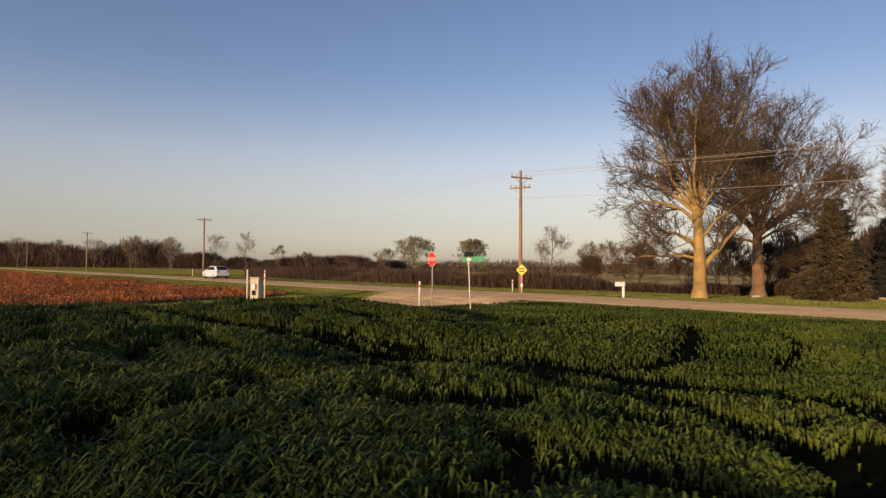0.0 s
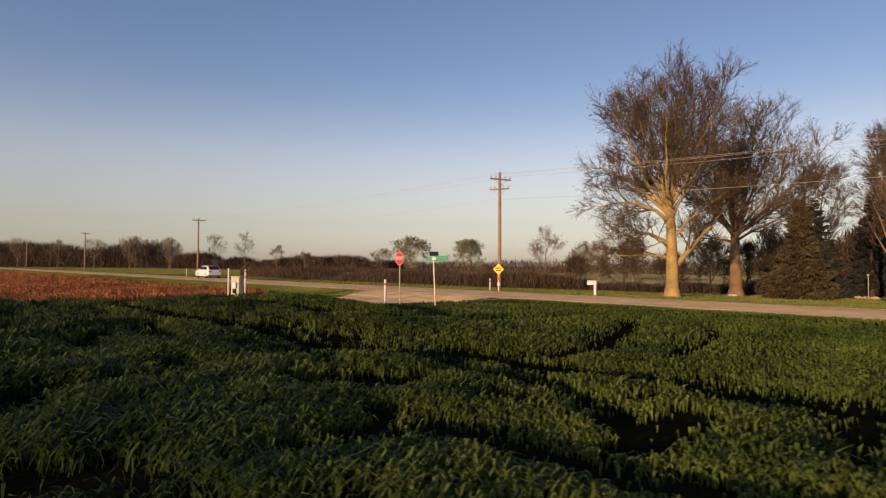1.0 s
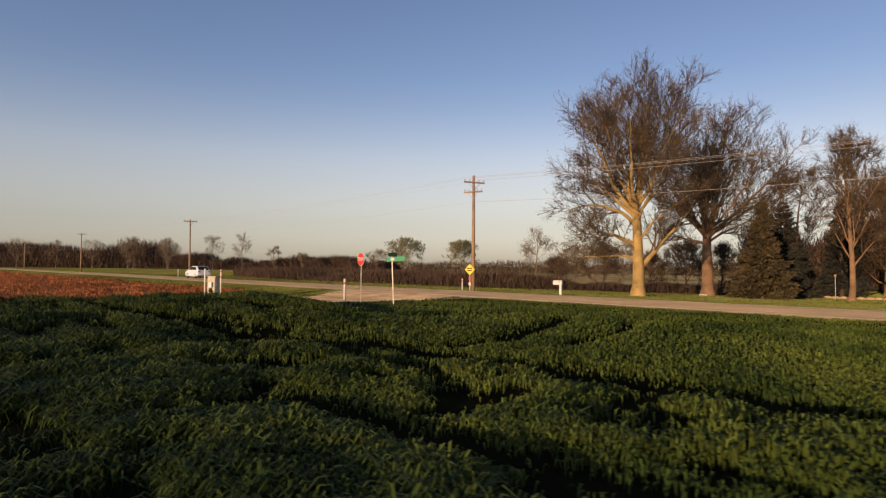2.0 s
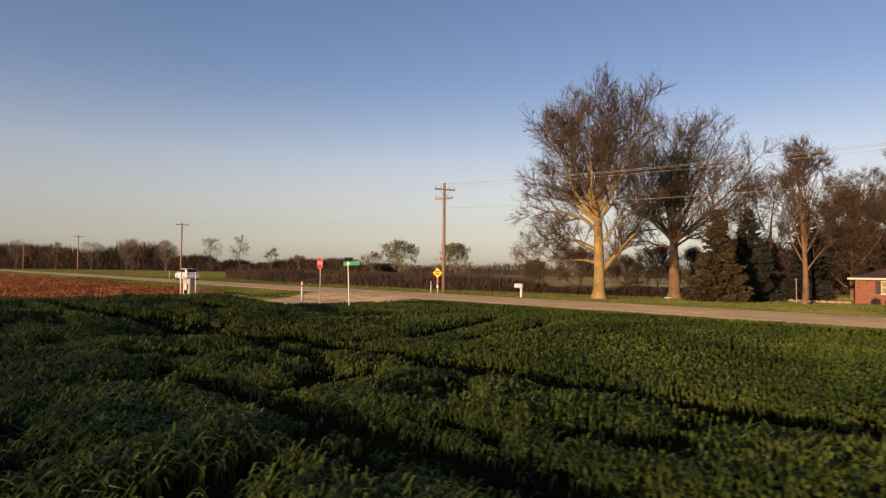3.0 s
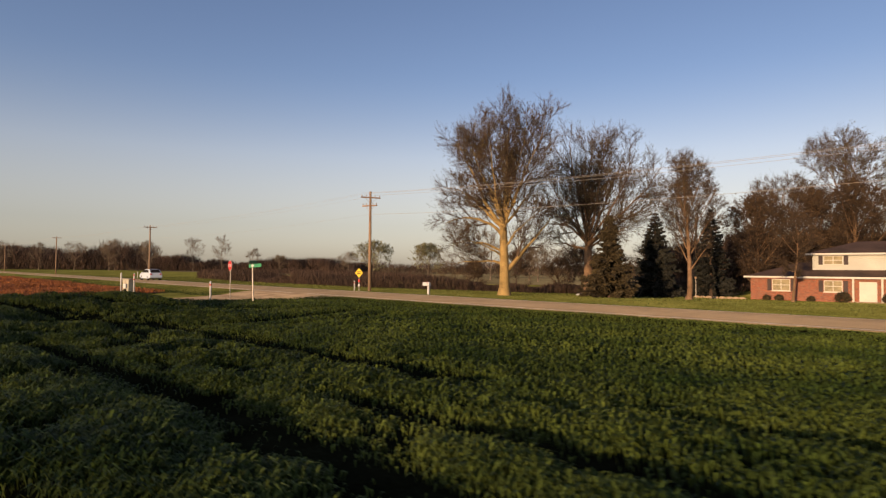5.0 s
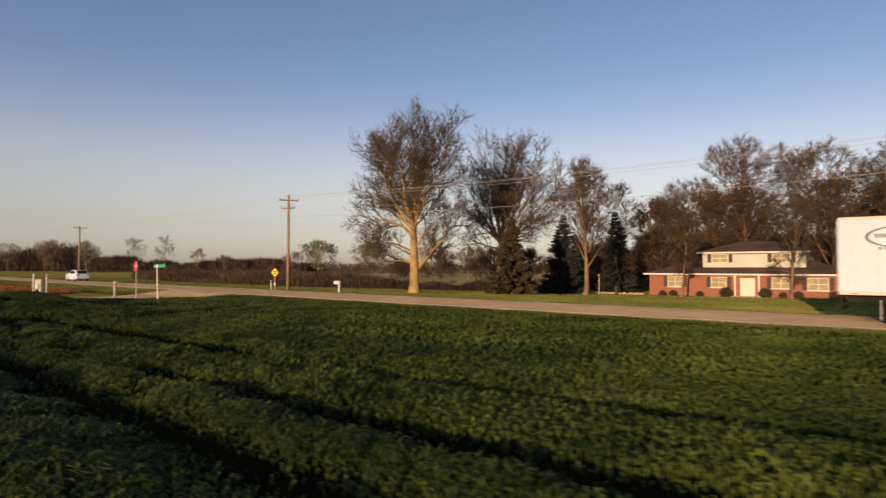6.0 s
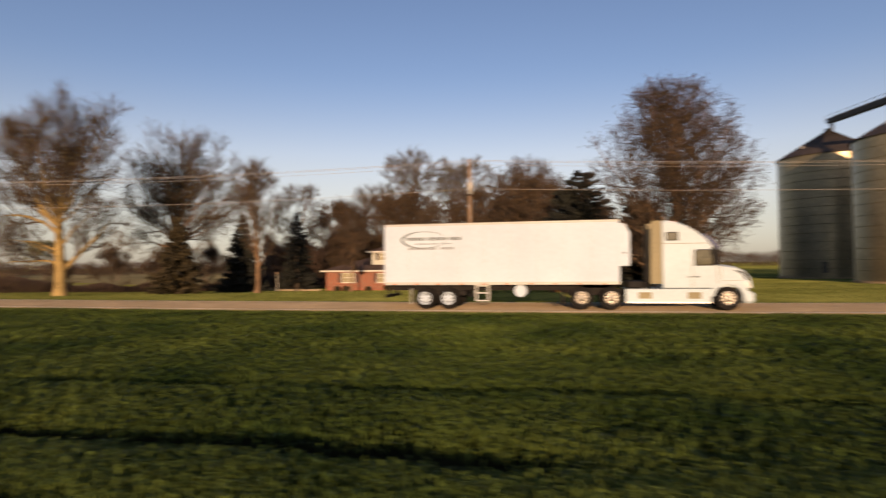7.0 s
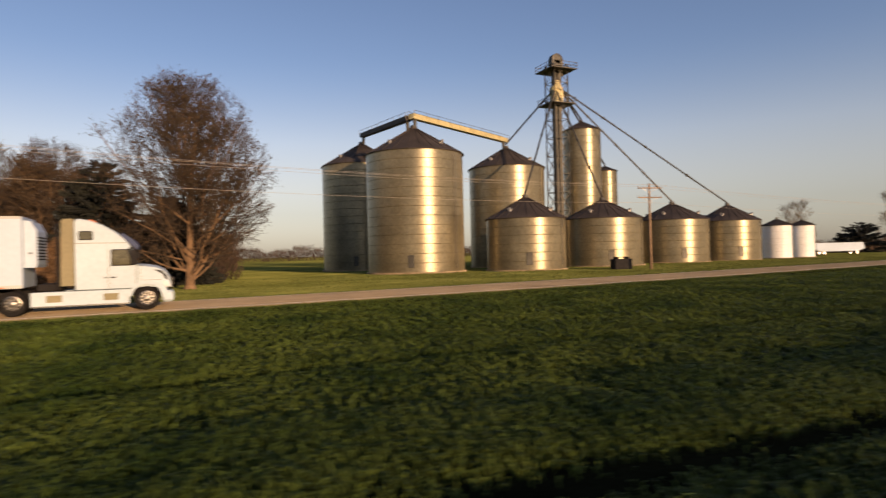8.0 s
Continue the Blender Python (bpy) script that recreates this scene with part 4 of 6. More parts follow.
FAR = "bare tree standing far off beyond the fields"
for i, (x, y, h, w, green) in enumerate(((-318, 88, 15, 6, 0), (-282, 93, 13, 6, 0), (-286, 117, 17, 6, 0), (-275, 127, 18, 5, 0), (-263, 138, 12, 3.5, 0), (-236, 136, 8, 3.5, 0),
                                        (-164, 120, 8, 4, 0), (-142, 113, 11.0, 8, 1), (-121, 119, 10.0, 7, 1), (-81, 101, 12, 5, 0), (-76, 112, 8.5, 4, 0), (-66, 101, 8, 4.2, 0), (-60, 106, 9, 3.2, 0), (-384, 55, 15, 8, 0), (-370, 70, 14, 6, 0), (-345, 80, 14, 7, 0), (-300, 100, 15, 6, 0), (-330, 95, 16, 6, 0),
                                        (180, 71, 12.5, 4.5, 0), (212, 66, 15, 5, 0))):
    bare_tree("far_tree", "far bushy tree with fresh green buds" if green else FAR, x, y, h, w, 60 + i, M["twig_hazed"], M["twig_hazed"], M["leaf_green"] if green else BU,
              fork=0.12, limbs=9, trunk_r=0.24, twigs=1700, buds=0.8 if green else 0.12, thick=1.1, fine=1.8, bud_size=0.13 if green else 0.06)


def brush_belt(name, label, pts, height, depth, count, size, seed, material):
    """A far belt of brush: many small ragged clumps along a line, denser below."""
    rng = np.random.RandomState(seed)
    pts = np.array(pts, float)
    seg = np.linalg.norm(np.diff(pts, axis=0), axis=1)
    s = np.concatenate([[0], np.cumsum(seg)])
    u = rng.rand(count) * s[-1]
    x, y = np.interp(u, s, pts[:, 0]), np.interp(u, s, pts[:, 1])
    off = (rng.rand(count) - 0.5) * depth
    d = np.stack([np.interp(u + 1, s, pts[:, 0]) - np.interp(u - 1, s, pts[:, 0]), np.interp(u + 1, s, pts[:, 1]) - np.interp(u - 1, s, pts[:, 1])], 1)
    d /= np.linalg.norm(d, axis=1, keepdims=True) + 1e-9
    x, y = x - d[:, 1] * off, y + d[:, 0] * off
    top = height * (0.25 + 0.75 * vnoise(u, u * 0 + seed, 11, seed) + 0.45 * vnoise(u, u * 0 + seed, 3, seed + 1))
    # sprigs that rise from the ground or from lower growth and thin out towards the top
    low = top * 0.92 * rng.rand(count) ** 0.9
    tall = np.minimum(top - low * 0.8, size * (2.0 + 4.0 * rng.rand(count)))
    z = land(x, y) + low - 0.2
    c = np.stack([x, y, z], 1)
    a = rng.rand(count) * 2 * np.pi
    half = size * (0.12 + 0.20 * rng.rand(count))
    side = np.stack([np.cos(a) * half, np.sin(a) * half, 0 * a], 1)
    tip = c + np.stack([rng.randn(count) * 0.42 * tall, rng.randn(count) * 0.42 * tall, tall + 0.2], 1)
    V = np.stack([c - side, c + side, tip], 1).reshape(-1, 3)
    return tagged(new(name, soup(name, V, np.arange(count * 3).reshape(-1, 3), material)), label, "woods", kind="stuff")


brush_belt("far_woods", "dark brown far woods along the horizon", [(-560, 30), (-420, 60), (-330, 110)], 14, 30, 64000, 0.6, 71, M["brush"])
brush_belt("far_woods", "dark brown far woods along the horizon", [(-330, 110), (-270, 150), (-210, 170)], 7, 20, 36000, 0.5, 76, M["brush"])
brush_belt("far_woods", "dark brown far woods along the horizon", [(-330, 240), (-180, 280), (0, 330), (200, 330), (420, 280)], 7, 40, 40000, 0.6, 72, M["brush"])
brush_belt("hedge_brush", "dark brown brush along a field edge", [(-230, 120), (-150, 100), (-100, 88)], 1.5, 10, 16000, 0.25, 73, M["brush"])
brush_belt("hedge_brush", "reddish brown weeds and brush beyond the lawn", [(-160, 68), (-110, 38), (-75, 30), (-58, 28), (-46, 27), (-38, 29), (-28, 38), (-16, 50), (-8, 58)], 1.8, 7, 85000, 0.14, 77, M["brush"])
brush_belt("far_woods", "dark brown brush beyond the bins", [(170, 75), (230, 70), (330, 110), (420, 120)], 4, 16, 12000, 0.4, 74, M["brush"])
brush_belt("yard_brush", "dark brown brush behind the yard trees", [(-22, 66), (-9, 72), (4, 76), (18, 68), (30, 60), (42, 50)], 9.0, 10, 52000, 0.3, 75, M["brush"])


# ------------------------------------------------------------ the house
def house_window(parent, x, y, z0, w, h, shutters=True):
    """A window in a wall that faces -y: frame, sill, muntins, panes with yellow light in their colour."""
    win = part("window", frame_geo(x, y, z0, w, h), M["trim"], parent)
    for b in ((-0.03, -0.058, 0.07, 0.03, h - 0.07), (-w / 2 + 0.07, -0.054, h / 2 - 0.03, w / 2 - 0.07, h / 2 + 0.03)):
        g = Geo()
        g.box(x + b[0], y + b[1], z0 + b[2], x + b[3], y + 0.015, z0 + b[4])
        part("muntin", g, M["trim"], win)
    g = Geo()
    g.box(x - w / 2 - 0.08, y - 0.12, z0 - 0.08, x + w / 2 + 0.08, y - 0.003, z0 - 0.003, 0.01)
    part("sill", g, M["trim"], win)
    for k in range(2):
        for j in range(2):
            g = Geo()
            pw, ph = (w - 0.2) / 2, (h - 0.2) / 2
            g.box(x - w / 2 + 0.07 + k * (pw + 0.06), y - 0.02, z0 + 0.07 + j * (ph + 0.06), x - w / 2 + 0.07 + k * (pw + 0.06) + pw, y - 0.005, z0 + 0.07 + j * (ph + 0.06) + ph)
            part("pane", g, M["pane_lit"], win)
    if shutters:
        for s in (-1, 1):
            g = Geo()
            cx = x + s * (w / 2 + 0.27)
            g.box(cx - 0.2, y - 0.05, z0, cx + 0.2, y - 0.003, z0 + h, 0.012)
            for q in range(8):
                g.box(cx - 0.15, y - 0.065, z0 + 0.1 + q * h / 9, cx + 0.15, y - 0.045, z0 + 0.16 + q * h / 9)
            part("shutter", g, M["shutter"], parent)


def frame_geo(x, y, z0, w, h):
    """A window frame as one closed rectangular ring."""
    g = Geo()
    rect = lambda k, yy: [(x - w / 2 + k, yy, z0 + k), (x + w / 2 - k, yy, z0 + k), (x + w / 2 - k, yy, z0 + h - k), (x - w / 2 + k, yy, z0 + h - k)]
    loops = [rect(0, y - 0.06), rect(0.07, y - 0.06), rect(0.07, y + 0.02), rect(0, y + 0.02)]
    g.add([p for r in loops for p in r], [(4 * k + i, 4 * k + (i + 1) % 4, 4 * ((k + 1) % 4) + (i + 1) % 4, 4 * ((k + 1) % 4) + i) for k in range(4) for i in range(4)])
    return g


def hip(x0, y0, x1, y1, z, rise, over=0.55, thick=0.16):
    """A hipped roof with its ridge along x."""
    g = Geo()
    x0, y0, x1, y1 = x0 - over, y0 - over, x1 + over, y1 + over
    ym, run = (y0 + y1) / 2, (y1 - y0) / 2
    vs = [(x0, y0, z), (x1, y0, z), (x1, y1, z), (x0, y1, z), (x0 + run, ym, z + rise), (x1 - run, ym, z + rise)]
    vs += [(x0, y0, z - thick), (x1, y0, z - thick), (x1, y1, z - thick), (x0, y1, z - thick)]
    g.add(vs, [(0, 1, 5, 4), (1, 2, 5), (2, 3, 4, 5), (3, 0, 4), (0, 6, 7, 1), (1, 7, 8, 2), (2, 8, 9, 3), (3, 9, 6, 0), (9, 8, 7, 6)])
    return g


def house():
    ob = thing("house", "two-storey brick and cream siding house with brown roofs", "house", pose(0, 0, 0))
    zg = -1.15
    X0, X1, Y0, Y1 = -2.45, 17.9, 46.2, 55.5
    g = Geo()
    g.box(X0, Y0, zg - 0.4, X1, Y1, 1.34)
    part("lower_wall", g, M["brick"], ob, "red brick lower wall")
    U0, U1, UY = 3.3, 13.8, Y0 + 1.6
    g = Geo()
    g.box(U0, UY, 1.345, U1, Y1 - 0.5, 3.80)
    part("upper_wall", g, M["siding"], ob, "cream horizontal siding upper wall")
    part("roof", hip(X0, Y0, X1, Y1, 1.42, 1.75), M["shingle"], ob, "brown shingled lower roof")
    part("roof", hip(U0, UY, U1, Y1 - 0.5, 3.90, 1.35), M["shingle"], ob, "brown shingled upper roof")
    for x0, x1, y, z in ((X0 - 0.56, X1 + 0.56, Y0 - 0.56, 1.42), (U0 - 0.56, U1 + 0.56, UY - 0.56, 3.90)):
        g = Geo()
        g.box(x0, y - 0.04, z - 0.17, x1, y - 0.004, z + 0.02)
        part("fascia", g, M["trim"], ob, "cream fascia board under the eaves")
    for x, w, z0, h in ((0.60, 1.75, -0.15, 1.28), (5.42, 1.65, -0.15, 1.2), (11.65, 1.75, -0.15, 1.2), (15.06, 1.9, -0.28, 1.34)):
        house_window(ob, x, Y0, z0, w, h)
    for x in (5.2, 11.5):
        house_window(ob, x, UY, 2.70, 1.75, 0.95)
    g = Geo()
    g.box(7.66, Y0 - 0.06, zg, 9.14, Y0 - 0.003, zg + 2.1, 0.015)
    door = part("door", g, M["trim"], ob, "cream double front door")
    for k in range(2):
        for j in range(3):
            g = Geo()
            g.box(7.78 + k * 0.70, Y0 - 0.085, zg + 0.15 + j * 0.64, 8.32 + k * 0.70, Y0 - 0.062, zg + 0.68 + j * 0.64)
            part("door_panel", g, M["trim"], door)
    for x in (7.2, 9.6):
        g = Geo()
        g.box(x - 0.09, Y0 - 0.5, zg, x + 0.09, Y0 - 0.32, 1.25, 0.02)
        part("porch_post", g, M["trim"], ob)
    g = Geo()
    g.box(6.9, Y0 - 1.4, zg - 0.2, 9.9, Y0 - 0.09, zg + 0.10, 0.02)
    part("porch_step", g, M["gravel"], ob)


house()
for i, (x, s) in enumerate(((-0.6, 0.5), (0.6, 0.55), (3.6, 0.5), (6.4, 0.95), (10.3, 0.9), (12.0, 0.5), (13.4, 0.6), (16.6, 0.6))):
    rng = np.random.RandomState(200 + i)
    n = 900
    c = rng.randn(n, 3)
    c = c / np.linalg.norm(c, axis=1, keepdims=True) * (0.55 + 0.5 * rng.rand(n, 1)) * [s * 0.75, s * 0.6, s * 0.65] + [0, 0, s * 0.5]
    c[:, 2] = np.abs(c[:, 2])
    a, b = rng.randn(n, 3) * 0.05, rng.randn(n, 3) * 0.05
    bush = thing("shrub", "small clipped evergreen shrub against the brick wall", "shrub", pose(x, 45.2, float(land(x, 45.2))), "foundation shrubs")
    part("crown", soup("crown", np.stack([c - a, c + b, c + a - b], 1).reshape(-1, 3), np.arange(n * 3).reshape(-1, 3), M["needle"]), None, bush)
    st = Geo()
    st.tube([(0, 0, -0.1), (0.02, 0, s * 0.6)], [0.04, 0.02], 5)
    part("stem", st, M["bark_brown"], bush)


# a pole, a stone and the border of a flower bed on the lawn beside the house
g = Geo()
g.tube([(0, 0, -0.3), (0, 0, 2.2)], [0.045, 0.035], 8)
pole = thing("yard_pole", "thin pale metal pole on the lawn near the slim tree", "pole", pose(-6.5, 40.5, float(land(-6.5, 40.5))))
part("shaft", g, M["galv"], pole)
g = Geo()
g.box(-0.10, -0.10, 2.2, 0.10, 0.10, 2.42, 0.02)
part("cap", g, M["wood_pole"], pole)


def field_stone(x, y, size, label, category, group, seed, material):
    """A rounded uneven stone half sunk into the lawn."""
    rng = np.random.RandomState(seed)
    bm = bmesh.new()
    bmesh.ops.create_icosphere(bm, subdivisions=2, radius=1.0)
    for v in bm.verts:
        v.co = Vector((v.co.x * size[0], v.co.y * size[1], v.co.z * size[2])) * (0.88 + 0.24 * rng.rand())
    me = bpy.data.meshes.new("field_stone")
    bm.to_mesh(me)
    bm.free()
    me.materials.append(material)
    ob = tagged(new("field_stone", me), label, category, group)
    ob.matrix_basis = pose(x, y, float(land(x, y)) + size[2] * 0.35, 0, 0, 360 * rng.rand() if group == "" else 0)


field_stone(-15.6, 31.2, (0.42, 0.30, 0.16), "pale flat stone lying beside the broad tree", "stone", "", 301, M["sign_white"])
for k in range(9):
    field_stone(-8.6 + k * 0.72, 44.6 + 0.25 * math.sin(k * 1.3), (0.40, 0.26, 0.20), "tan border stone along the flower bed", "stone", "flower bed border", 310 + k, M["gravel"])


# ------------------------------------------------------------ grain bins
def grain_bin(name, label, x, y, r, eave, apex, wall, rings, z0=-0.35, stiff=True):
    ob = thing(name, label, "grain bin", pose(x, y, z0), "grain bins")
    h, top = eave - z0, apex - z0
    g = Geo()
    g.lathe([(r + 0.25, -0.3), (r + 0.25, 0.12), (r - 0.1, 0.12)], 48)
    part("foundation", g, M["gravel"], ob, "concrete foundation ring")
    for i in range(rings):
        a, b = 0.12 + (h - 0.12) * i / rings, 0.12 + (h - 0.12) * (i + 1) / rings
        g = Geo()
        g.lathe([(r - 0.05, a + 0.002), (r, a + 0.004), (r, a + 0.02), (r, b - 0.09), (r, b - 0.06), (r + 0.006, b - 0.055), (r + 0.006, b - 0.012), (r + 0.006, b)], 48)
        part("wall_ring", g, wall, ob, smooth=True)
    g = Geo()
    g.lathe([(r - 0.05, h - 0.02), (r + 0.22, h - 0.10), (r + 0.22, h - 0.02), (r * 0.10, top - 0.06 * (top - h)), (r * 0.09, top), (r * 0.02, top + 0.05)], 48)
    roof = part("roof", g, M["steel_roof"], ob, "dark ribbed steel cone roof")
    for k in range(24):
        a = 2 * math.pi * k / 24
        c, s = math.cos(a), math.sin(a)
        g = Geo()
        g.tube([(c * (r + 0.2), s * (r + 0.2), h), (c * r * 0.11, s * r * 0.11, top - 0.06 * (top - h) + 0.03)], 0.05, 4)
        part("rib", g, M["steel_roof"], roof)
    g = Geo()
    g.tube([(0, 0, top), (0, 0, top + 0.35)], [r * 0.08, r * 0.07], 12)
    part("cap", g, M["steel_frame"], ob)
    # ladder on the side and a door in the wall
    a = radians(-62)
    c, s = math.cos(a), math.sin(a)
    g = Geo()
    for k in (-0.22, 0.22):
        g.tube([(c * (r + 0.12) - s * k, s * (r + 0.12) + c * k, 0.5), (c * (r + 0.12) - s * k, s * (r + 0.12) + c * k, h)], 0.03, 4)
    for q in range(int(h / 0.4)):
        z = 0.6 + q * 0.4
        g.tube([(c * (r + 0.12) + s * 0.22, s * (r + 0.12) - c * 0.22, z), (c * (r + 0.12) - s * 0.22, s * (r + 0.12) + c * 0.22, z)], 0.015, 4)
    part("ladder", g, M["steel_frame"], ob)
    if stiff:
        a = radians(-118)
        c, s = math.cos(a), math.sin(a)
        g = Geo()
        g.box(-0.4, -r - 0.06, 0.7, 0.4, -r + 0.25, 2.3, 0.04)
        d = part("bin_door", g, M["steel_frame"], ob)
        d.rotation_euler = (0, 0, radians(-28))
        for k in range(4):
            v = Geo()
            q = 2 * math.pi * (k + 0.3) / 4
            rr = r * 0.72
            zz = h + (top - h) * 0.28
            v.tube([(math.cos(q) * rr, math.sin(q) * rr, zz), (math.cos(q) * rr, math.sin(q) * rr, zz + 0.35), (math.cos(q) * (rr + 0.3), math.sin(q) * (rr + 0.3), zz + 0.35)], 0.22, 8)
            part("roof_vent", v, M["galv"], ob)
    return ob


BIG = "large corrugated galvanised steel grain bin with dark cone roof"
LOW = "low corrugated steel grain bin with dark cone roof"
grain_bin("grain_bin", BIG, 67.0, 71.4, 6.87, 17.3, 21.4, M["steel"], 14)
grain_bin("grain_bin", BIG, 67.0, 47.2, 6.58, 15.5, 19.3, M["steel"], 13)
grain_bin("grain_bin", BIG, 87.7, 57.6, 6.23, 15.8, 19.4, M["steel"], 13)
grain_bin("grain_bin", "tall narrow corrugated steel grain bin", 102.5, 56.5, 3.24, 22.9, 24.6, M["steel"], 18, stiff=False)
grain_bin("grain_bin", "narrow corrugated steel grain bin", 112.0, 62.0, 2.15, 16.9, 17.9, M["steel"], 13, stiff=False)
grain_bin("grain_bin", LOW, 79.6, 39.3, 5.2, 6.4, 9.3, M["steel"], 6)
grain_bin("grain_bin", LOW, 96.2, 43.8, 5.75, 6.7, 9.6, M["steel"], 6)
grain_bin("grain_bin", LOW, 113.5, 47.0, 5.72, 6.7, 9.5, M["steel"], 6)
grain_bin("grain_bin", LOW, 126.5, 46.9, 5.2, 6.55, 9.4, M["steel"], 6)
grain_bin("storage_tank", "small white steel storage tank", 137.8, 45.8, 2.4, 5.7, 6.85, M["white_bin"], 5, stiff=False)
grain_bin("storage_tank", "small white steel storage tank", 144.9, 45.9, 2.03, 5.7, 6.65, M["white_bin"], 5, stiff=False)


def elevator_leg():
    x, y, z0, top, w = 96.5, 55.2, -0.4, 33.4, 1.35
    ob = thing("elevator_tower", "tall steel lattice grain elevator leg with platforms", "elevator tower", pose(x, y, z0))
    h = top - z0
    cs = [(-w, -w), (w, -w), (w, w), (-w, w)]
    for cx, cy in cs:
        g = Geo()
        g.tube([(cx, cy, 0), (cx, cy, h)], 0.11, 5)
        part("tower_post", g, M["steel_frame"], ob)
    n = 11
    for i in range(n):
        a, b = h * i / n, h * (i + 1) / n
        for k in range(4):
            p, q = cs[k], cs[(k + 1) % 4]
            for e0, e1, r in (((*p, b), (*q, b), 0.07), ((*p, a), (*q, b), 0.05), ((*q, a), (*p, b), 0.05)):
                g = Geo()
                g.tube([e0, e1], r, 4)
                part("brace", g, M["steel_frame"], ob)
    for k in (-0.45, 0.45):
        g = Geo()
        g.box(k - 0.32, -0.35, 0.3, k + 0.32, 0.35, h + 0.2, 0.03)
        part("leg_trunking", g, M["steel_frame"], ob)
    for z, s in ((h * 0.80, 2.3), (h * 0.97, 2.5)):
        g = Geo()
        g.box(-s, -s, z, s, s, z + 0.14)
        plat = part("platform", g, M["steel_frame"], ob)
        for k in range(4):
            r = Geo()
            p, q = [(-s, -s), (s, -s), (s, s), (-s, s)][k], [(s, -s), (s, s), (-s, s), (-s, -s)][k]
            for zz in (0.6, 1.1):
                r.tube([(*p, z + zz), (*q, z + zz)], 0.04, 4)
            for f in (0, 0.33, 0.66):
                cx, cy = p[0] + (q[0] - p[0]) * f, p[1] + (q[1] - p[1]) * f
                r.tube([(cx, cy, z), (cx, cy, z + 1.1)], 0.04, 4)
            part("railing", r, M["steel_frame"], plat)
    g = Geo()
    g.box(-1.1, -0.7, h * 0.80 + 0.14, 1.1, 0.7, h * 0.80 + 3.2, 0.25)
    g.tube([(0, 0, h * 0.80 + 2.6), (0, 0, h * 0.80 + 4.2)], [1.1, 0.5], 10)
    part("distributor", g, M["conveyor"], ob, "pale steel distributor hopper")
    g = Geo()
    m = Matrix.Translation((0, 0.6, h + 0.9)) @ Matrix.Rotation(radians(90), 4, "X")
    g.lathe([(0.7, 0), (1.1, 0.05), (1.1, 1.15), (0.7, 1.2)], 16, m)
    g.box(-1.1, -0.6, h + 0.0, 1.1, 0.6, h + 0.9)
    part("head", g, M["steel_frame"], ob, "rounded steel elevator head")
    # spouts run down from the distributor to the bins
    zs = h * 0.80 + 2.9
    for bx, by, bz in ((87.7, 57.6, 20.0), (79.6, 39.3, 9.7), (96.2, 43.8, 10.0), (113.5, 47.0, 9.9), (126.5, 46.9, 9.8), (102.5, 56.5, 25.0), (112.0, 62.0, 18.2)):
        g = Geo()
        e = Vector((bx - x, by - y, bz - z0))
        s = Vector((0.5 if bx > x else -0.5, -0.3, zs))
        g.tube([s, s.lerp(e, 0.5), e], 0.14, 8)
        for f in (0.25, 0.5, 0.75):
            p, q = s.lerp(e, f - 0.006), s.lerp(e, f + 0.006)
            g.tube([p, q], 0.21, 8)
        part("spout", g, M["steel_frame"], ob, "long steel grain spout")


elevator_leg()


def bridge_conveyor(name, a, b, w, material, label):
    a, b = Vector(a), Vector(b)
    ob = thing(name, label, "conveyor", Matrix.Translation(a))
    d = b - a
    u = d.normalized()
    s = u.cross(Vector((0, 0, 1))).normalized() * w
    up = s.cross(u).normalized()
    if up.z < 0:
        up = -up
    g = Geo()
    ring = lambda p: [p - s - up * 0.35, p + s - up * 0.35, p + s + up * 0.35, p - s + up * 0.35]
    g.add(ring(Vector()) + ring(d), [(3, 2, 1, 0), (4, 5, 6, 7), (0, 1, 5, 4), (1, 2, 6, 5), (2, 3, 7, 6), (3, 0, 4, 7)])
    part("housing", g, material, ob)
    n = max(4, int(d.length / 2.5))
    for side in (-1, 1):
        r = Geo()
        for i in range(n + 1):
            p = d * (i / n) + s * 1.3 * side
            r.tube([p, p + up * 0.75], 0.03, 4)
        r.tube([s * 1.3 * side + up * 0.75, d + s * 1.3 * side + up * 0.75], 0.03, 4)
        part("railing", r, M["steel_frame"], ob)
    g = Geo()
    for e in (0.03, 0.97):
        p = d * e
        g.tube([p - up * 0.3, Vector((p.x, p.y, p.z - 1.6))], [0.3, 0.22], 8)
    part("drop_spout", g, M["steel_frame"], ob)


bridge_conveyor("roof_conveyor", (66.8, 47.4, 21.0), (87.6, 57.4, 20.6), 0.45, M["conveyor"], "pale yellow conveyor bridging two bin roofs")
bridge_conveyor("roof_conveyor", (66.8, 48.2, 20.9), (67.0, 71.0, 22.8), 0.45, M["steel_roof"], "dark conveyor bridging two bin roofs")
g = Geo()
g.box(-1.3, -0.5, 0, 1.3, 0.5, 1.25, 0.06)
tank = thing("fuel_tank", "small dark tank standing by the low bins", "tank", pose(86.0, 28.2, float(land(86, 28.2))))
part("body", g, M["black"], tank)
for k in (-0.8, 0.8):
    g = Geo()
    g.box(k - 0.12, -0.4, 1.22, k + 0.12, 0.4, 1.5, 0.03)
    part("cap", g, M["black"], tank)

# ------------------------------------------------------------ poles and wires
POLES = {"w3": (-257.3, 30.7, 9.6), "w2": (-172.7, 24.5, 9.7), "w1": (-93.4, 17.4, 9.0), "mid": (-27.7, 11.75, 9.2), "near": (21.65, 16.5, 9.6), "east": (87.35, 24.7, 9.3), "far_east": (192, 46.0, 9.5)}


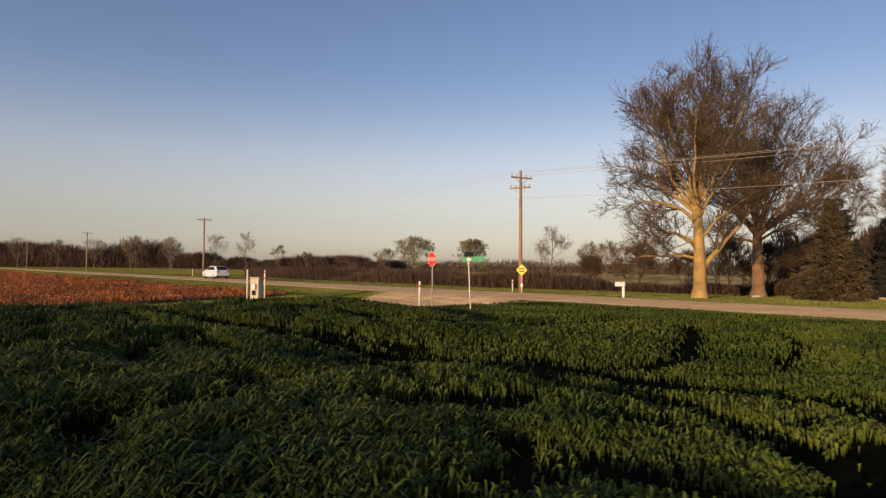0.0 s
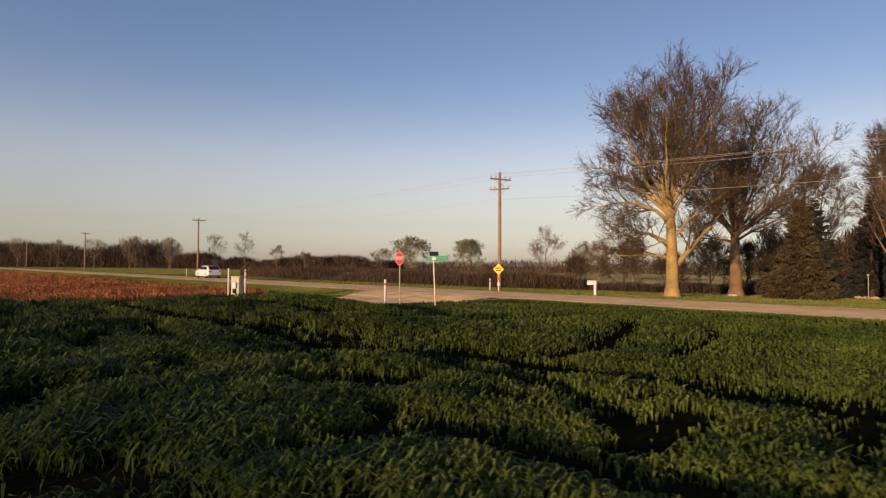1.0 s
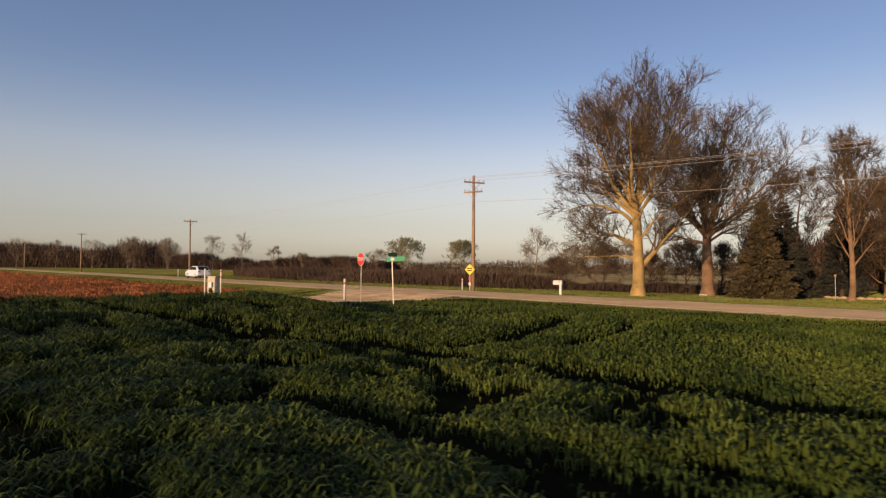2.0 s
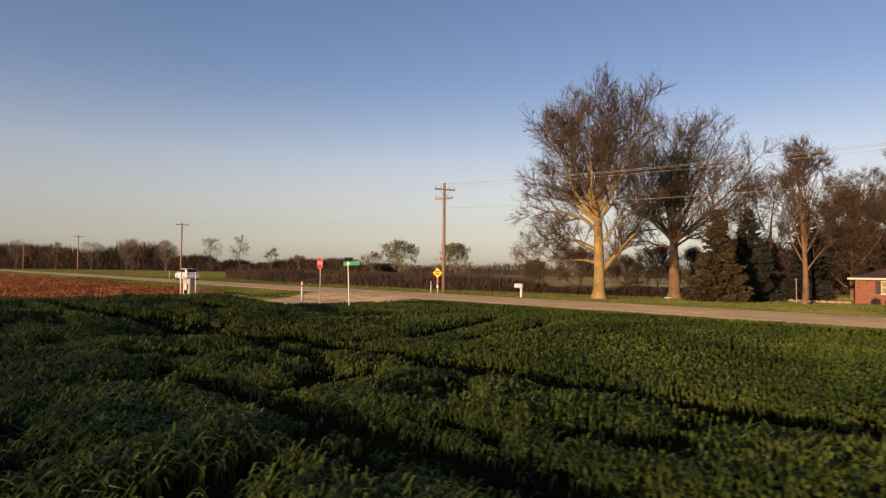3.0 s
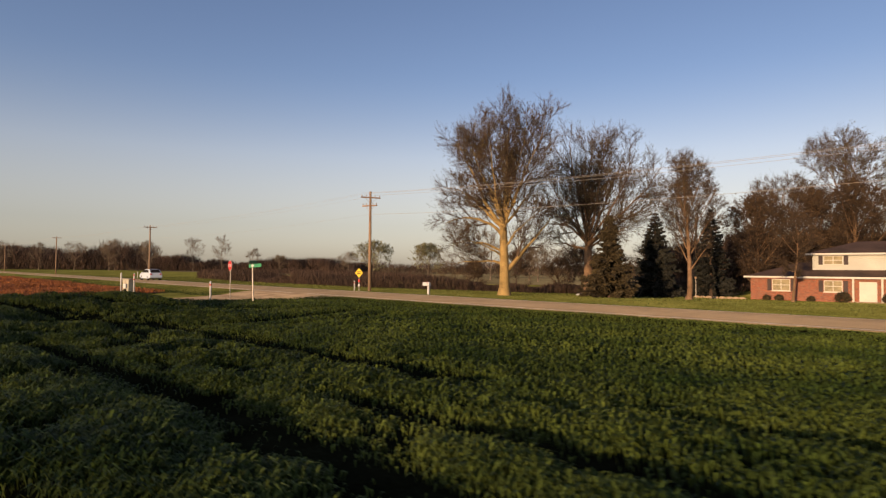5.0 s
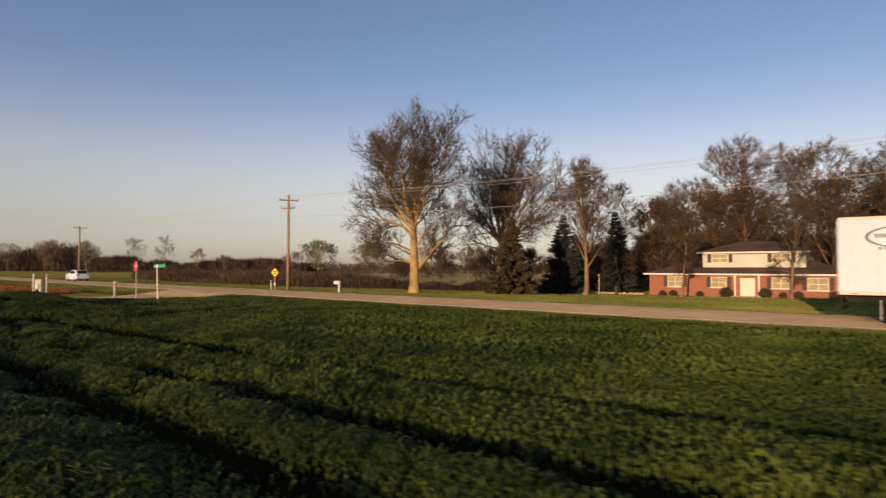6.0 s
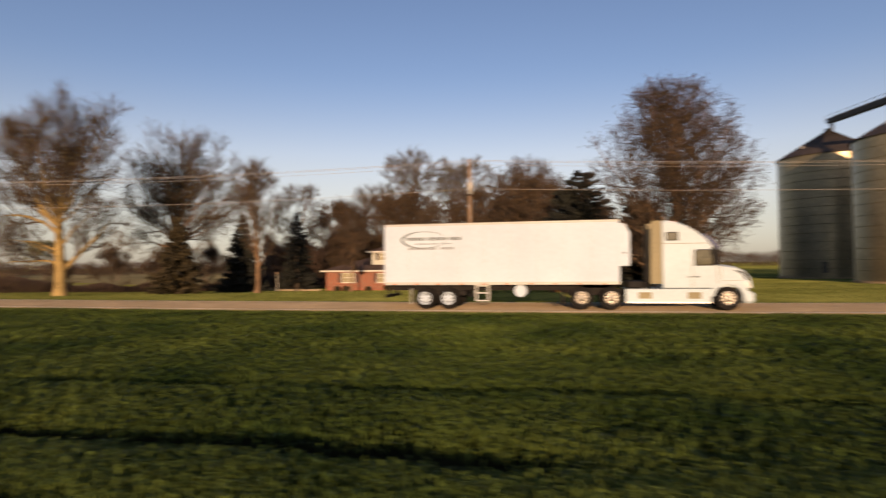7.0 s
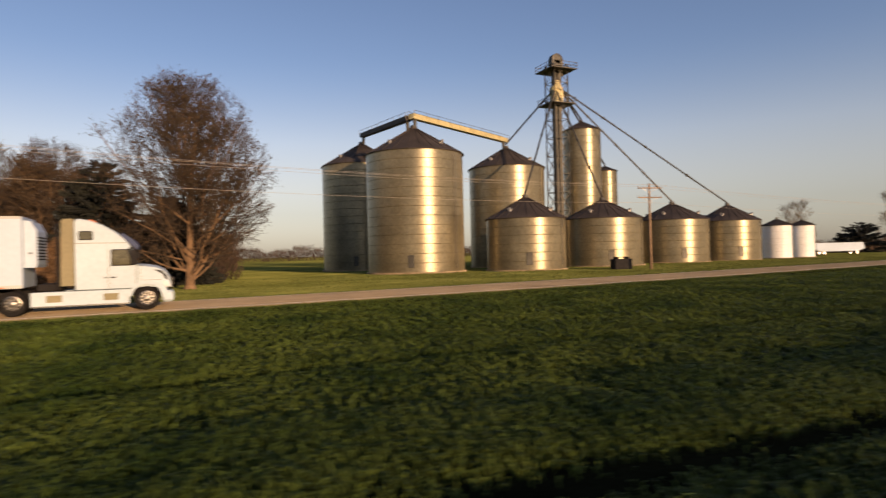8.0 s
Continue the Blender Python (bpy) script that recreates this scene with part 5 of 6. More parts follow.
def utility_pole(x, y, top, arms, transformer=False, label="brown wooden utility pole with a crossarm"):
    z = float(land(x, y))
    ob = thing("utility_pole", label, "utility pole", pose(x, y, z), "utility poles")
    h = top - z
    g = Geo()
    g.tube([(0, 0, -0.4), (0, 0, h * 0.5), (0, 0, h + 0.35)], [0.17, 0.14, 0.11], 12)
    part("pole", g, M["wood_pole"], ob, smooth=True)
    for dz, half, ang in arms:
        g = Geo()
        g.box(-half, -0.17, h + dz - 0.06, half, -0.06, h + dz + 0.06, 0.01)
        arm = part("crossarm", g, M["wood_pole"], ob)
        arm.rotation_euler = (0, 0, ang)
        for k in (-0.92, -0.45, 0.45, 0.92):
            i = Geo()
            m = Matrix.Translation((k * half, -0.115, h + dz + 0.06))
            i.lathe([(0.02, 0), (0.02, 0.05), (0.06, 0.07), (0.045, 0.12), (0.06, 0.14), (0.02, 0.2)], 8, m)
            part("insulator", i, M["porcelain"], arm)
        b = Geo()
        for k in (-0.6, 0.6):
            b.tube([(k * half, -0.115, h + dz - 0.05), (0, -0.13, h + dz - 0.6)], 0.018, 4)
        part("brace", b, M["galv"], arm)
    if transformer:
        t = Geo()
        m = Matrix.Translation((0.1, -0.42, h - 2.35))
        t.lathe([(0.2, 0), (0.26, 0.05), (0.26, 0.85), (0.22, 0.95), (0.08, 0.98)], 16, m)
        tr = part("transformer", t, M["galv"], ob, "pale grey transformer can", smooth=True)
        for k in (-0.1, 0.12):
            i = Geo()
            i.lathe([(0.04, 0), (0.06, 0.05), (0.04, 0.1), (0.06, 0.15), (0.02, 0.25)], 8, Matrix.Translation((0.1 + k, -0.42, h - 1.37)))
            part("bushing", i, M["porcelain"], tr)
    return ob


def across(a, b):
    """The turn of a crossarm that stands square to the line from a to b."""
    return math.atan2(b[1] - a[1], b[0] - a[0]) + math.pi / 2


utility_pole(*POLES["w3"], [(0, 1.1, across(POLES["w3"], POLES["w2"]))])
utility_pole(*POLES["w2"], [(0, 1.1, across(POLES["w3"], POLES["w1"]))])
utility_pole(*POLES["w1"], [(0, 1.1, across(POLES["w2"], POLES["mid"]))])
utility_pole(*POLES["mid"], [(-0.25, 1.0, radians(70)), (-1.05, 0.85, radians(15))], label="brown wooden utility pole with two crossarms and insulators")
utility_pole(*POLES["near"], [(-0.2, 1.1, across(POLES["mid"], POLES["east"]))], True, "brown wooden utility pole with a transformer can")
utility_pole(*POLES["east"], [(-0.2, 1.5, radians(-15)), (-1.3, 1.5, radians(-15))], label="brown wooden utility pole by the grain bins")
utility_pole(*POLES["far_east"], [(-0.2, 1.1, radians(100))])


def wire(a, b, sag, r, name="power_line"):
    a, b = Vector(a), Vector(b)
    pts = [a.lerp(b, i / 24) - Vector((0, 0, sag * 4 * (i / 24) * (1 - i / 24))) for i in range(25)]
    g = Geo()
    g.tube(pts, r, 5)
    tagged(part(name, g, M["wire"]), "thin overhead power line between the poles", "cable", "power lines")


order = ["w3", "w2", "w1", "mid", "near", "east", "far_east"]
for p, q in zip(order, order[1:]):
    a, b = POLES[p], POLES[q]
    ang = across(a, b)
    for k in (-1.0, -0.45, 1.0):
        o = Vector((math.cos(ang) * k, math.sin(ang) * k, 0.1))
        wire(Vector(a) + o, Vector(b) + o, 0.45 if q != "east" else 0.6, 0.009 if a[0] > -30 else 0.0045)
    wire(Vector(a) - Vector((0, 0.2, 1.9)), Vector(b) - Vector((0, 0.2, 1.9)), 0.5, 0.011 if a[0] > -30 else 0.005)


# ------------------------------------------------------------ signs, posts, boxes by the junction
def sign_post(g, h, r=0.03):
    g.box(-r, 0.01, -0.4, r, 0.05, h, 0.005)


def bars(parent, rows, material, y=-0.03):
    for x0, x1, z0, z1 in rows:
        g = Geo()
        g.box(x0, y, z0, x1, y + 0.012, z1)
        part("lettering_bar", g, material, parent)


def stop_sign(x, y, top):
    z = float(land(x, y))
    ob = thing("stop_sign", "red octagonal stop sign on a steel post", "traffic sign", pose(x, y, z, 0, 0, -8))
    h = top - z
    g = Geo()
    sign_post(g, h + 0.02)
    part("post", g, M["galv"], ob)
    c = h - 0.33
    octo = lambda r: [(r * math.cos(radians(22.5 + 45 * k)), c + r * math.sin(radians(22.5 + 45 * k))) for k in range(8)]
    g = Geo()
    g.prism(octo(0.345), -0.004, 0.006)
    plate = part("plate", g, M["sign_white"], ob, "white rim of the octagon")
    g = Geo()
    g.prism(octo(0.325), -0.012, -0.0045)
    part("face", g, M["sign_red"], plate, "red face")
    cu = bpy.data.curves.new("stop_text", "FONT")
    cu.body, cu.size, cu.align_x, cu.align_y, cu.extrude, cu.offset = "STOP", 0.225, "CENTER", "CENTER", 0.004, 0.006
    tmp = bpy.data.objects.new("stop_text", cu)
    me = bpy.data.meshes.new_from_object(tmp)
    bpy.data.objects.remove(tmp)
    me.materials.clear()
    me.materials.append(M["sign_white"])
    me.transform(Matrix.Translation((0, -0.018, c)) @ Matrix.Rotation(radians(90), 4, "X"))
    part("lettering", me, None, plate, "white word STOP")


def street_sign(x, y, top):
    z = float(land(x, y))
    ob = thing("street_sign", "two crossed green street name blades on a leaning post", "street sign", pose(x, y, z, 0, -3, 10))
    h = top - z
    g = Geo()
    g.tube([(0, 0, -0.4), (0, 0, h)], 0.035, 8)
    part("post", g, M["galv"], ob)
    g = Geo()
    g.box(-0.33, -0.012, h - 0.24, 0.82, 0.012, h - 0.02, 0.004)
    b = part("blade", g, M["sign_green"], ob, "green street name blade")
    bars(b, ((-0.08, -0.02, h - 0.18, h - 0.08), (0.03, 0.15, h - 0.18, h - 0.08)), M["sign_white"], -0.026)
    g = Geo()
    g.box(-0.012, -0.22, h + 0.0, 0.012, 0.30, h + 0.2, 0.004)
    part("blade", g, M["sign_green_dull"], ob, "dark green street name blade seen from behind").rotation_euler = (0, 0, radians(-20))


def warning_sign(x, y, top):
    z = float(land(x, y))
    ob = thing("warning_sign", "yellow diamond warning sign on a post", "traffic sign", pose(x, y, z, 0, 0, 14))
    h = top - z
    g = Geo()
    sign_post(g, h - 0.2)
    part("post", g, M["galv"], ob)
    c = h - 0.50
    g = Geo()
    g.prism([(0.43, c), (0, c + 0.43), (-0.43, c), (0, c - 0.43)], -0.006, 0.006)
    plate = part("plate", g, M["sign_yellow"], ob)
    bars(plate, ((-0.22, 0.22, c + 0.05, c + 0.13), (-0.2, 0.2, c - 0.12, c - 0.04)), M["black"], -0.02)
    for zz, col in ((0.95, "sign_red"), (0.55, "sign_white")):
        g = Geo()
        g.box(-0.09, -0.012, zz - 0.12, 0.09, 0.008, zz + 0.12, 0.004)
        part("delineator", g, M[col], ob)


def marker_post(x, y, h, bands, label):
    z = float(land(x, y))
    ob = thing("marker_post", label, "marker post", pose(x, y, z))
    g = Geo()
    g.lathe([(0.055, -0.3), (0.055, h - 0.06), (0.045, h - 0.01), (0.01, h)], 12)
    part("post", g, M["sign_white"], ob, smooth=True)
    for zz in bands:
        b = Geo()
        b.lathe([(0.058, zz), (0.06, zz + 0.01), (0.06, zz + 0.09), (0.058, zz + 0.1)], 12)
        part("band", b, M["sign_red"], ob, "orange-red band")


stop_sign(-19.1, -7.6, 2.50)
street_sign(-17.25, -7.0, 2.30)
warning_sign(-25.1, 8.2, 2.10)
marker_post(-18.1, -9.4, 1.35, (1.08,), "white utility marker post with an orange band")
marker_post(-26.2, 8.6, 0.95, (0.7,), "white marker post beside the warning sign")
marker_post(-91, 14.5, 1.2, (), "white marker post beside a far pole")


def cabinet(x, y):
    z = float(land(x, y))
    ob = thing("utility_cabinet", "beige utility cabinet on the grass verge", "utility cabinet", pose(x, y, z, 0, 0, 30))
    g = Geo()
    g.box(-0.28, -0.24, 0.02, 0.28, 0.24, 1.32, 0.02)
    body = part("body", g, M["box_beige"], ob)
    g = Geo()
    g.box(-0.32, -0.28, 1.32, 0.32, 0.28, 1.38, 0.015)
    part("lid", g, M["box_beige"], body)
    for k in (0, 1):
        d = Geo()
        d.box(-0.26 + k * 0.265, -0.265, 0.10, -0.005 + k * 0.265, -0.243, 1.25, 0.008)
        part("door", d, M["box_beige"], body)
    m = Geo()
    m.box(-0.12, -0.39, 0.66, 0.12, -0.267, 1.0, 0.02)
    part("meter_box", m, M["sign_white"], body, "pale meter box")
    m = Geo()
    m.box(-0.12, -0.36, 0.34, 0.08, -0.267, 0.60, 0.02)
    part("meter_box", m, M["black"], body, "dark meter box")


cabinet(-32.2, -8.9)
for dx, dy, h, b in ((-0.46, -0.34, 1.85, ()), (0.44, 0.28, 1.80, (1.62, 1.28))):
    marker_post(-32.2 + dx, -8.9 + dy, h, b, "white marker post beside the utility cabinet")


def mailbox(x, y):
    z = float(land(x, y))
    ob = thing("mailbox", "white mailbox on a thick white post", "mailbox", pose(x, y, z, 0, 0, 8))
    g = Geo()
    g.box(-0.02, -0.08, -0.3, 0.16, 0.08, 0.78, 0.015)
    part("post", g, M["sign_white"], ob)
    g = Geo()
    pr = [(-0.13, 0.80), (0.13, 0.80), (0.13, 0.98)] + [(0.13 * math.cos(a), 0.98 + 0.13 * math.sin(a)) for a in np.linspace(0.3, math.pi - 0.3, 7)] + [(-0.13, 0.98)]
    g.prism([(u, w) for u, w in pr], -0.46, 0.20, "x")
    b = part("box", g, M["sign_white"], ob)
    g = Geo()
    g.box(-0.48, -0.12, 0.82, -0.463, 0.12, 1.02, 0.006)
    part("door", g, M["sign_white"], b)
    g = Geo()
    g.box(0.0, -0.15, 0.95, 0.03, -0.135, 1.18)
    part("flag", g, M["sign_red"], b)


mailbox(-18.2, 10.0)


# ------------------------------------------------------------ vehicles
def wheel(parent, x, y, r, width, hub, facing=-1, bolts=8, dish=0.09):
    """A wheel turned round y; its outer side looks along facing."""
    m = Matrix.Translation((x, y, r)) @ Matrix.Rotation(radians(90 if facing < 0 else -90), 4, "X")
    t = Geo()
    t.lathe([(r * 0.60, 0), (r * 0.62, -width / 2), (r * 0.94, -width / 2), (r, -width / 2 + 0.04), (r, width / 2 - 0.04), (r * 0.94, width / 2), (r * 0.62, width / 2), (r * 0.60, 0)], 28, m)
    w = part("wheel", t, M["rubber"], parent, "black tyre", smooth=False)
    g = Geo()
    g.lathe([(r * 0.60, -width / 2 + 0.02), (r * 0.615, width / 2 + 0.005), (r * 0.57, width / 2 + 0.01), (r * 0.50, width / 2 - dish), (r * 0.30, width / 2 - dish), (r * 0.24, width / 2 + 0.02), (r * 0.08, width / 2 + 0.04)], 28, m)
    part("rim", g, hub, w, "pale rim")
    for k in range(bolts):
        a = 2 * math.pi * k / bolts
        g = Geo()
        g.lathe([(0.045, 0), (0.045, 0.012)], 8, m @ Matrix.Translation((r * 0.42 * math.cos(a), r * 0.42 * math.sin(a), width / 2 - dish)))
        part("hand_hole", g, M["black"], w)
    return w


TX, TY = 20.34, -0.55
RIG = Matrix.Translation((TX, TY, 0.02)) @ Matrix.Scale(0.98, 4)


def trailer():
    ob = thing("semi_trailer", "white refrigerated box trailer with a dark oval emblem", "trailer", RIG)
    L, W, z0, z1 = 10.93, 2.6, 1.13, 4.03
    g = Geo()
    g.box(0, 0, z0, L, W, z1, 0.025)
    body = part("box", g, M["white_paint"], ob)
    for y in (-0.012, W):
        for z, h in ((z0, 0.13), (z1 - 0.10, 0.10)):
            g = Geo()
            g.box(0.03, y, z, L - 0.03, y + 0.012, z + h)
            part("rail", g, M["rail_alu"], body, "aluminium side rail")
    for k in range(10):
        g = Geo()
        g.box(0.4 + k * 1.08, -0.02, z0 + 0.02, 0.62 + k * 1.08, -0.0125, z0 + 0.06)
        part("reflector", g, M["amber"], body)
    for k in range(1, 9):
        g = Geo()
        g.box(k * L / 9 - 0.004, -0.003, z0 + 0.14, k * L / 9 + 0.004, 0.0, z1 - 0.11)
        part("seam", g, M["rail_alu"], body)
    # rear: two doors, bars, bumper
    for k in (0, 1):
        d = Geo()
        d.box(-0.03, 0.08 + k * 1.23, z0 + 0.12, -0.003, 1.28 + k * 1.23, z1 - 0.12, 0.008)
        door = part("rear_door", d, M["white_paint"], body)
        for q in (0.3, 0.9):
            r = Geo()
            r.tube([(-0.05, 0.08 + k * 1.23 + q, z0 + 0.15), (-0.05, 0.08 + k * 1.23 + q, z1 - 0.15)], 0.016, 6)
            part("lock_rod", r, M["alu"], door)
    for k in (0, 1):
        g = Geo()
        g.box(-0.04, 0.15 + k * 2.1, z0 - 0.03, -0.003, 0.35 + k * 2.1, z0 + 0.09, 0.01)
        part("tail_light", g, M["sign_red"], body)
    # emblem: an oval ring open on one side, and unreadable lines of writing as bars
    oval, cx, cz = Geo(), 1.95, 3.27
    n = 56
    ring = []
    for i in range(n):
        a = math.pi * (0.16 + 1.76 * i / (n - 1))
        t = 0.022 + 0.085 * max(0.0, -math.cos(a)) ** 1.5
        ring.append(((1.10 * math.cos(a), 0.40 * math.sin(a)), (1.10 - t) * math.cos(a), (0.40 - t * 0.8) * math.sin(a)))
    vs = []
    for (ox, oz), ix, iz in ring:
        vs += [(cx + ox, -0.0135, cz + oz), (cx + ix, -0.0135, cz + iz), (cx + ox, -0.001, cz + oz), (cx + ix, -0.001, cz + iz)]
    oval.add(vs, [f for i in range(n - 1) for f in ((4 * i, 4 * i + 1, 4 * i + 5, 4 * i + 4), (4 * i, 4 * i + 4, 4 * i + 6, 4 * i + 2), (4 * i + 1, 4 * i + 3, 4 * i + 7, 4 * i + 5))])
    part("emblem", oval, M["decal"], body, "dark oval emblem")
    letters = lambda x0, x1, step, z, h: tuple((x, x + step * 0.62, z, z + h) for x in np.arange(x0, x1, step) if (int((x - x0) / step) * 7) % 9 != 4)
    bars(body, letters(1.15, 3.70, 0.115, 3.24, 0.15), M["decal"], -0.013)
    bars(body, letters(1.55, 3.35, 0.15, 3.05, 0.055), M["decal_pale"], -0.013)
    bars(body, letters(1.25, 3.35, 0.17, 2.80, 0.11), M["decal_pale"], -0.013)
    # frame, axles, landing gear, mud flaps
    for y in (0.75, 1.75):
        g = Geo()
        g.box(0.2, y - 0.05, z0 - 0.28, L - 0.2, y + 0.05, z0 - 0.003)
        part("chassis_beam", g, M["black"], ob)
    g = Geo()
    g.box(0.0, 0.1, 0.52, 0.12, 2.5, 0.66, 0.02)
    for y in (0.6, 1.9):
        g.box(0.02, y, 0.62, 0.1, y + 0.1, z0)
    part("rear_bumper", g, M["black"], ob)
    g = Geo()
    g.box(1.4, 0.5, 0.60, 3.9, 2.1, 0.85, 0.05)
    part("bogie", g, M["black"], ob)
    for x in (2.0, 3.12):
        for y, f in ((0.14, -1), (2.46, 1)):
            wheel(ob, x, y, 0.50, 0.26, M["white_paint"], f, 8)
        for y, f in ((0.46, -1), (2.14, 1)):
            wheel(ob, x, y, 0.50, 0.26, M["black"], f, 0)
        g = Geo()
        g.tube([(x, 0.2, 0.5), (x, 2.4, 0.5)], 0.07, 8)
        part("axle", g, M["black"], ob)
    for y in (0.02, 2.1):
        g = Geo()
        g.box(1.28, y, 0.22, 1.30, y + 0.5, 0.95)
        part("mud_flap", g, M["trim"], ob)
    for y in (0.10,):
        g = Geo()
        for q in (4.45, 5.02):
            g.box(q - 0.04, y, 0.36, q + 0.04, y + 0.06, z0)
        for zz in (0.36, 0.72, 1.05):
            g.box(4.49, y, zz, 4.98, y + 0.06, zz + 0.06)
        part("side_ladder", g, M["rail_alu"], ob, "pale square steel frame under the box")
    for y in (0.35, 2.1):
        g = Geo()
        g.box(8.35, y, 0.28, 8.47, y + 0.14, z0)
        g.box(8.28, y - 0.06, 0.22, 8.55, y + 0.2, 0.28)
        part("landing_leg", g, M["black"], ob)
    g = Geo()
    g.lathe([(0.27, 0), (0.29, 0.03), (0.29, 1.6), (0.27, 1.63)], 24, Matrix.Translation((6.5, 0.12, 0.84)) @ Matrix.Rotation(radians(-90), 4, "X"))
    part("fuel_tank", g, M["white_paint"], ob, "white round fuel tank")
    # cooling unit on the front wall
    g = Geo()
    g.prism([(L + 0.003, 1.95), (L + 0.42, 1.95), (L + 0.46, 2.1), (L + 0.46, 3.45), (L + 0.25, 3.85), (L + 0.003, 3.88)], 0.25, 2.35)
    unit = part("cooling_unit", g, M["white_paint"], ob, "white cooling unit on the front wall")
    for k in range(8):
        g = Geo()
        g.box(L + 0.462, 0.5, 2.25 + k * 0.13, L + 0.475, 2.1, 2.31 + k * 0.13)
        part("grille_bar", g, M["black"], unit)
    g = Geo()
    g.box(L + 0.2, 0.235, 2.5, L + 0.28, 0.247, 2.58)
    part("latch", g, M["black"], unit)


def tractor():
    ob = thing("truck_tractor", "cream semi truck tractor with sleeper cab and chrome wheels", "truck", RIG)
    W = 2.6
    # sleeper and cab: one shell, bulged at the roof
    cab = [(12.72, 0.95), (12.72, 3.82), (12.78, 3.91), (12.92, 3.94), (13.30, 3.86), (13.75, 3.68), (14.18, 3.42), (14.55, 3.10), (14.78, 2.80), (15.05, 1.98), (15.05, 0.95)]
    g = Geo()
    n = len(cab)
    rings = []
    for y, inset in ((0.02, 0.10), (0.09, 0.0), (W - 0.09, 0.0), (W - 0.02, 0.10)):
        cx, cz = 13.6, 2.2
        rings.append([(cx + (x - cx) * (1 - inset * 0.25), y, cz + (z - cz) * (1 - inset * 0.25)) for x, z in cab])
    g.add([p for r in rings for p in r], [tuple(range(n)), tuple(range(4 * n - 1, 3 * n - 1, -1))] + [(k * n + i, k * n + (i + 1) % n, (k + 1) * n + (i + 1) % n, (k + 1) * n + i) for k in range(3) for i in range(n)])
    shell = part("cab", g, M["cream_paint"], ob)
    # side fairing behind the sleeper
    for y in (0.03, W - 0.09):
        g = Geo()
        g.prism([(12.22, 1.15), (12.26, 3.84), (12.36, 3.93), (12.71, 3.94), (12.71, 1.15)], y, y + 0.06)
        part("side_fairing", g, M["cream_shade"], ob, "tan fairing behind the sleeper")
    # hood and fenders
    hood = [(15.05, 1.0), (15.05, 2.0), (15.35, 1.98), (15.78, 1.90), (16.10, 1.73), (16.28, 1.46), (16.36, 0.95)]
    g = Geo()
    m = len(hood)
    rings = []
    for y, s in ((0.16, 0.90), (0.45, 0.97), (1.0, 1.0), (1.6, 1.0), (2.15, 0.97), (2.44, 0.90)):
        rings.append([(15.05 + (x - 15.05) * (0.93 + 0.07 * s), y, 1.0 + (z - 1.0) * s) for x, z in hood])
    g.add([p for r in rings for p in r], [tuple(range(m)), tuple(range(6 * m - 1, 5 * m - 1, -1))] + [(k * m + i, k * m + (i + 1) % m, (k + 1) * m + (i + 1) % m, (k + 1) * m + i) for k in range(5) for i in range(m)])
    part("hood", g, M["cream_paint"], ob, smooth=False)
    for y0, y1 in ((0.0, 0.42), (W - 0.42, W)):
        arch = [(14.62, 0.62), (14.72, 0.90), (14.95, 1.12), (15.25, 1.24), (15.65, 1.24), (15.98, 1.10), (16.16, 0.92)]
        inner = [(15.39 + 0.60 * math.cos(a), 0.52 + 0.60 * math.sin(a)) for a in np.linspace(radians(0), radians(172), 10)]
        g = Geo()
        g.prism(arch + [(16.20, 0.55)] + inner, y0, y1)
        part("fender", g, M["cream_paint"], ob)
    g = Geo()
    g.box(15.98, 0.06, 0.30, 16.44, W - 0.06, 0.80, 0.10)
    part("bumper", g, M["cream_paint"], ob)
    g = Geo()
    g.box(16.24, 0.62, 0.82, 16.40, 1.98, 1.42, 0.06)
    grille = part("grille", g, M["black"], ob, "dark front grille")
    for k in range(6):
        b = Geo()
        b.box(16.402, 0.7, 0.90 + k * 0.08, 16.415, 1.9, 0.93 + k * 0.08)
        part("grille_bar", b, M["chrome"], grille)
    for y in (0.10, 2.22):
        g = Geo()
        g.prism([(15.98, 1.24), (16.16, 1.20), (16.30, 0.98), (16.14, 0.98)], y - 0.03, y + 0.30)
        part("headlight", g, M["lamp_glass"], ob, "clear headlight")
        g = Geo()
        g.prism([(15.66, 1.74), (15.98, 1.68), (16.16, 1.50), (16.24, 1.26), (16.12, 1.30), (16.00, 1.54)], y + 0.045, y + 0.22)
        part("hood_intake", g, M["black"], ob, "dark vent strip on the hood")
        g = Geo()
        g.box(15.14, y + 0.052, 1.28, 15.155, y + 0.16, 1.95)
        g.box(15.16, y + 0.052, 1.275, 15.95, y + 0.16, 1.29)
        part("hood_seam", g, M["cream_shade"], ob)
    # windows
    g = Geo()
    g.add([(14.84, 0.16, 2.74), (14.84, W - 0.16, 2.74), (15.10, W - 0.14, 2.02), (15.10, 0.14, 2.02), (14.80, 0.16, 2.72), (14.80, W - 0.16, 2.72), (15.05, W - 0.14, 2.0), (15.05, 0.14, 2.0)],
          [(0, 1, 2, 3), (7, 6, 5, 4), (0, 4, 5, 1), (1, 5, 6, 2), (2, 6, 7, 3), (3, 7, 4, 0)])
    part("windshield", g, M["glass"], ob)
    g = Geo()
    g.prism([(14.42, 3.22), (14.76, 2.86), (15.06, 2.60), (15.10, 2.78), (14.88, 3.06), (14.48, 3.34)], 0.06, W - 0.06)
    part("sun_visor", g, M["blue_paint"], ob, "dark blue roof visor")
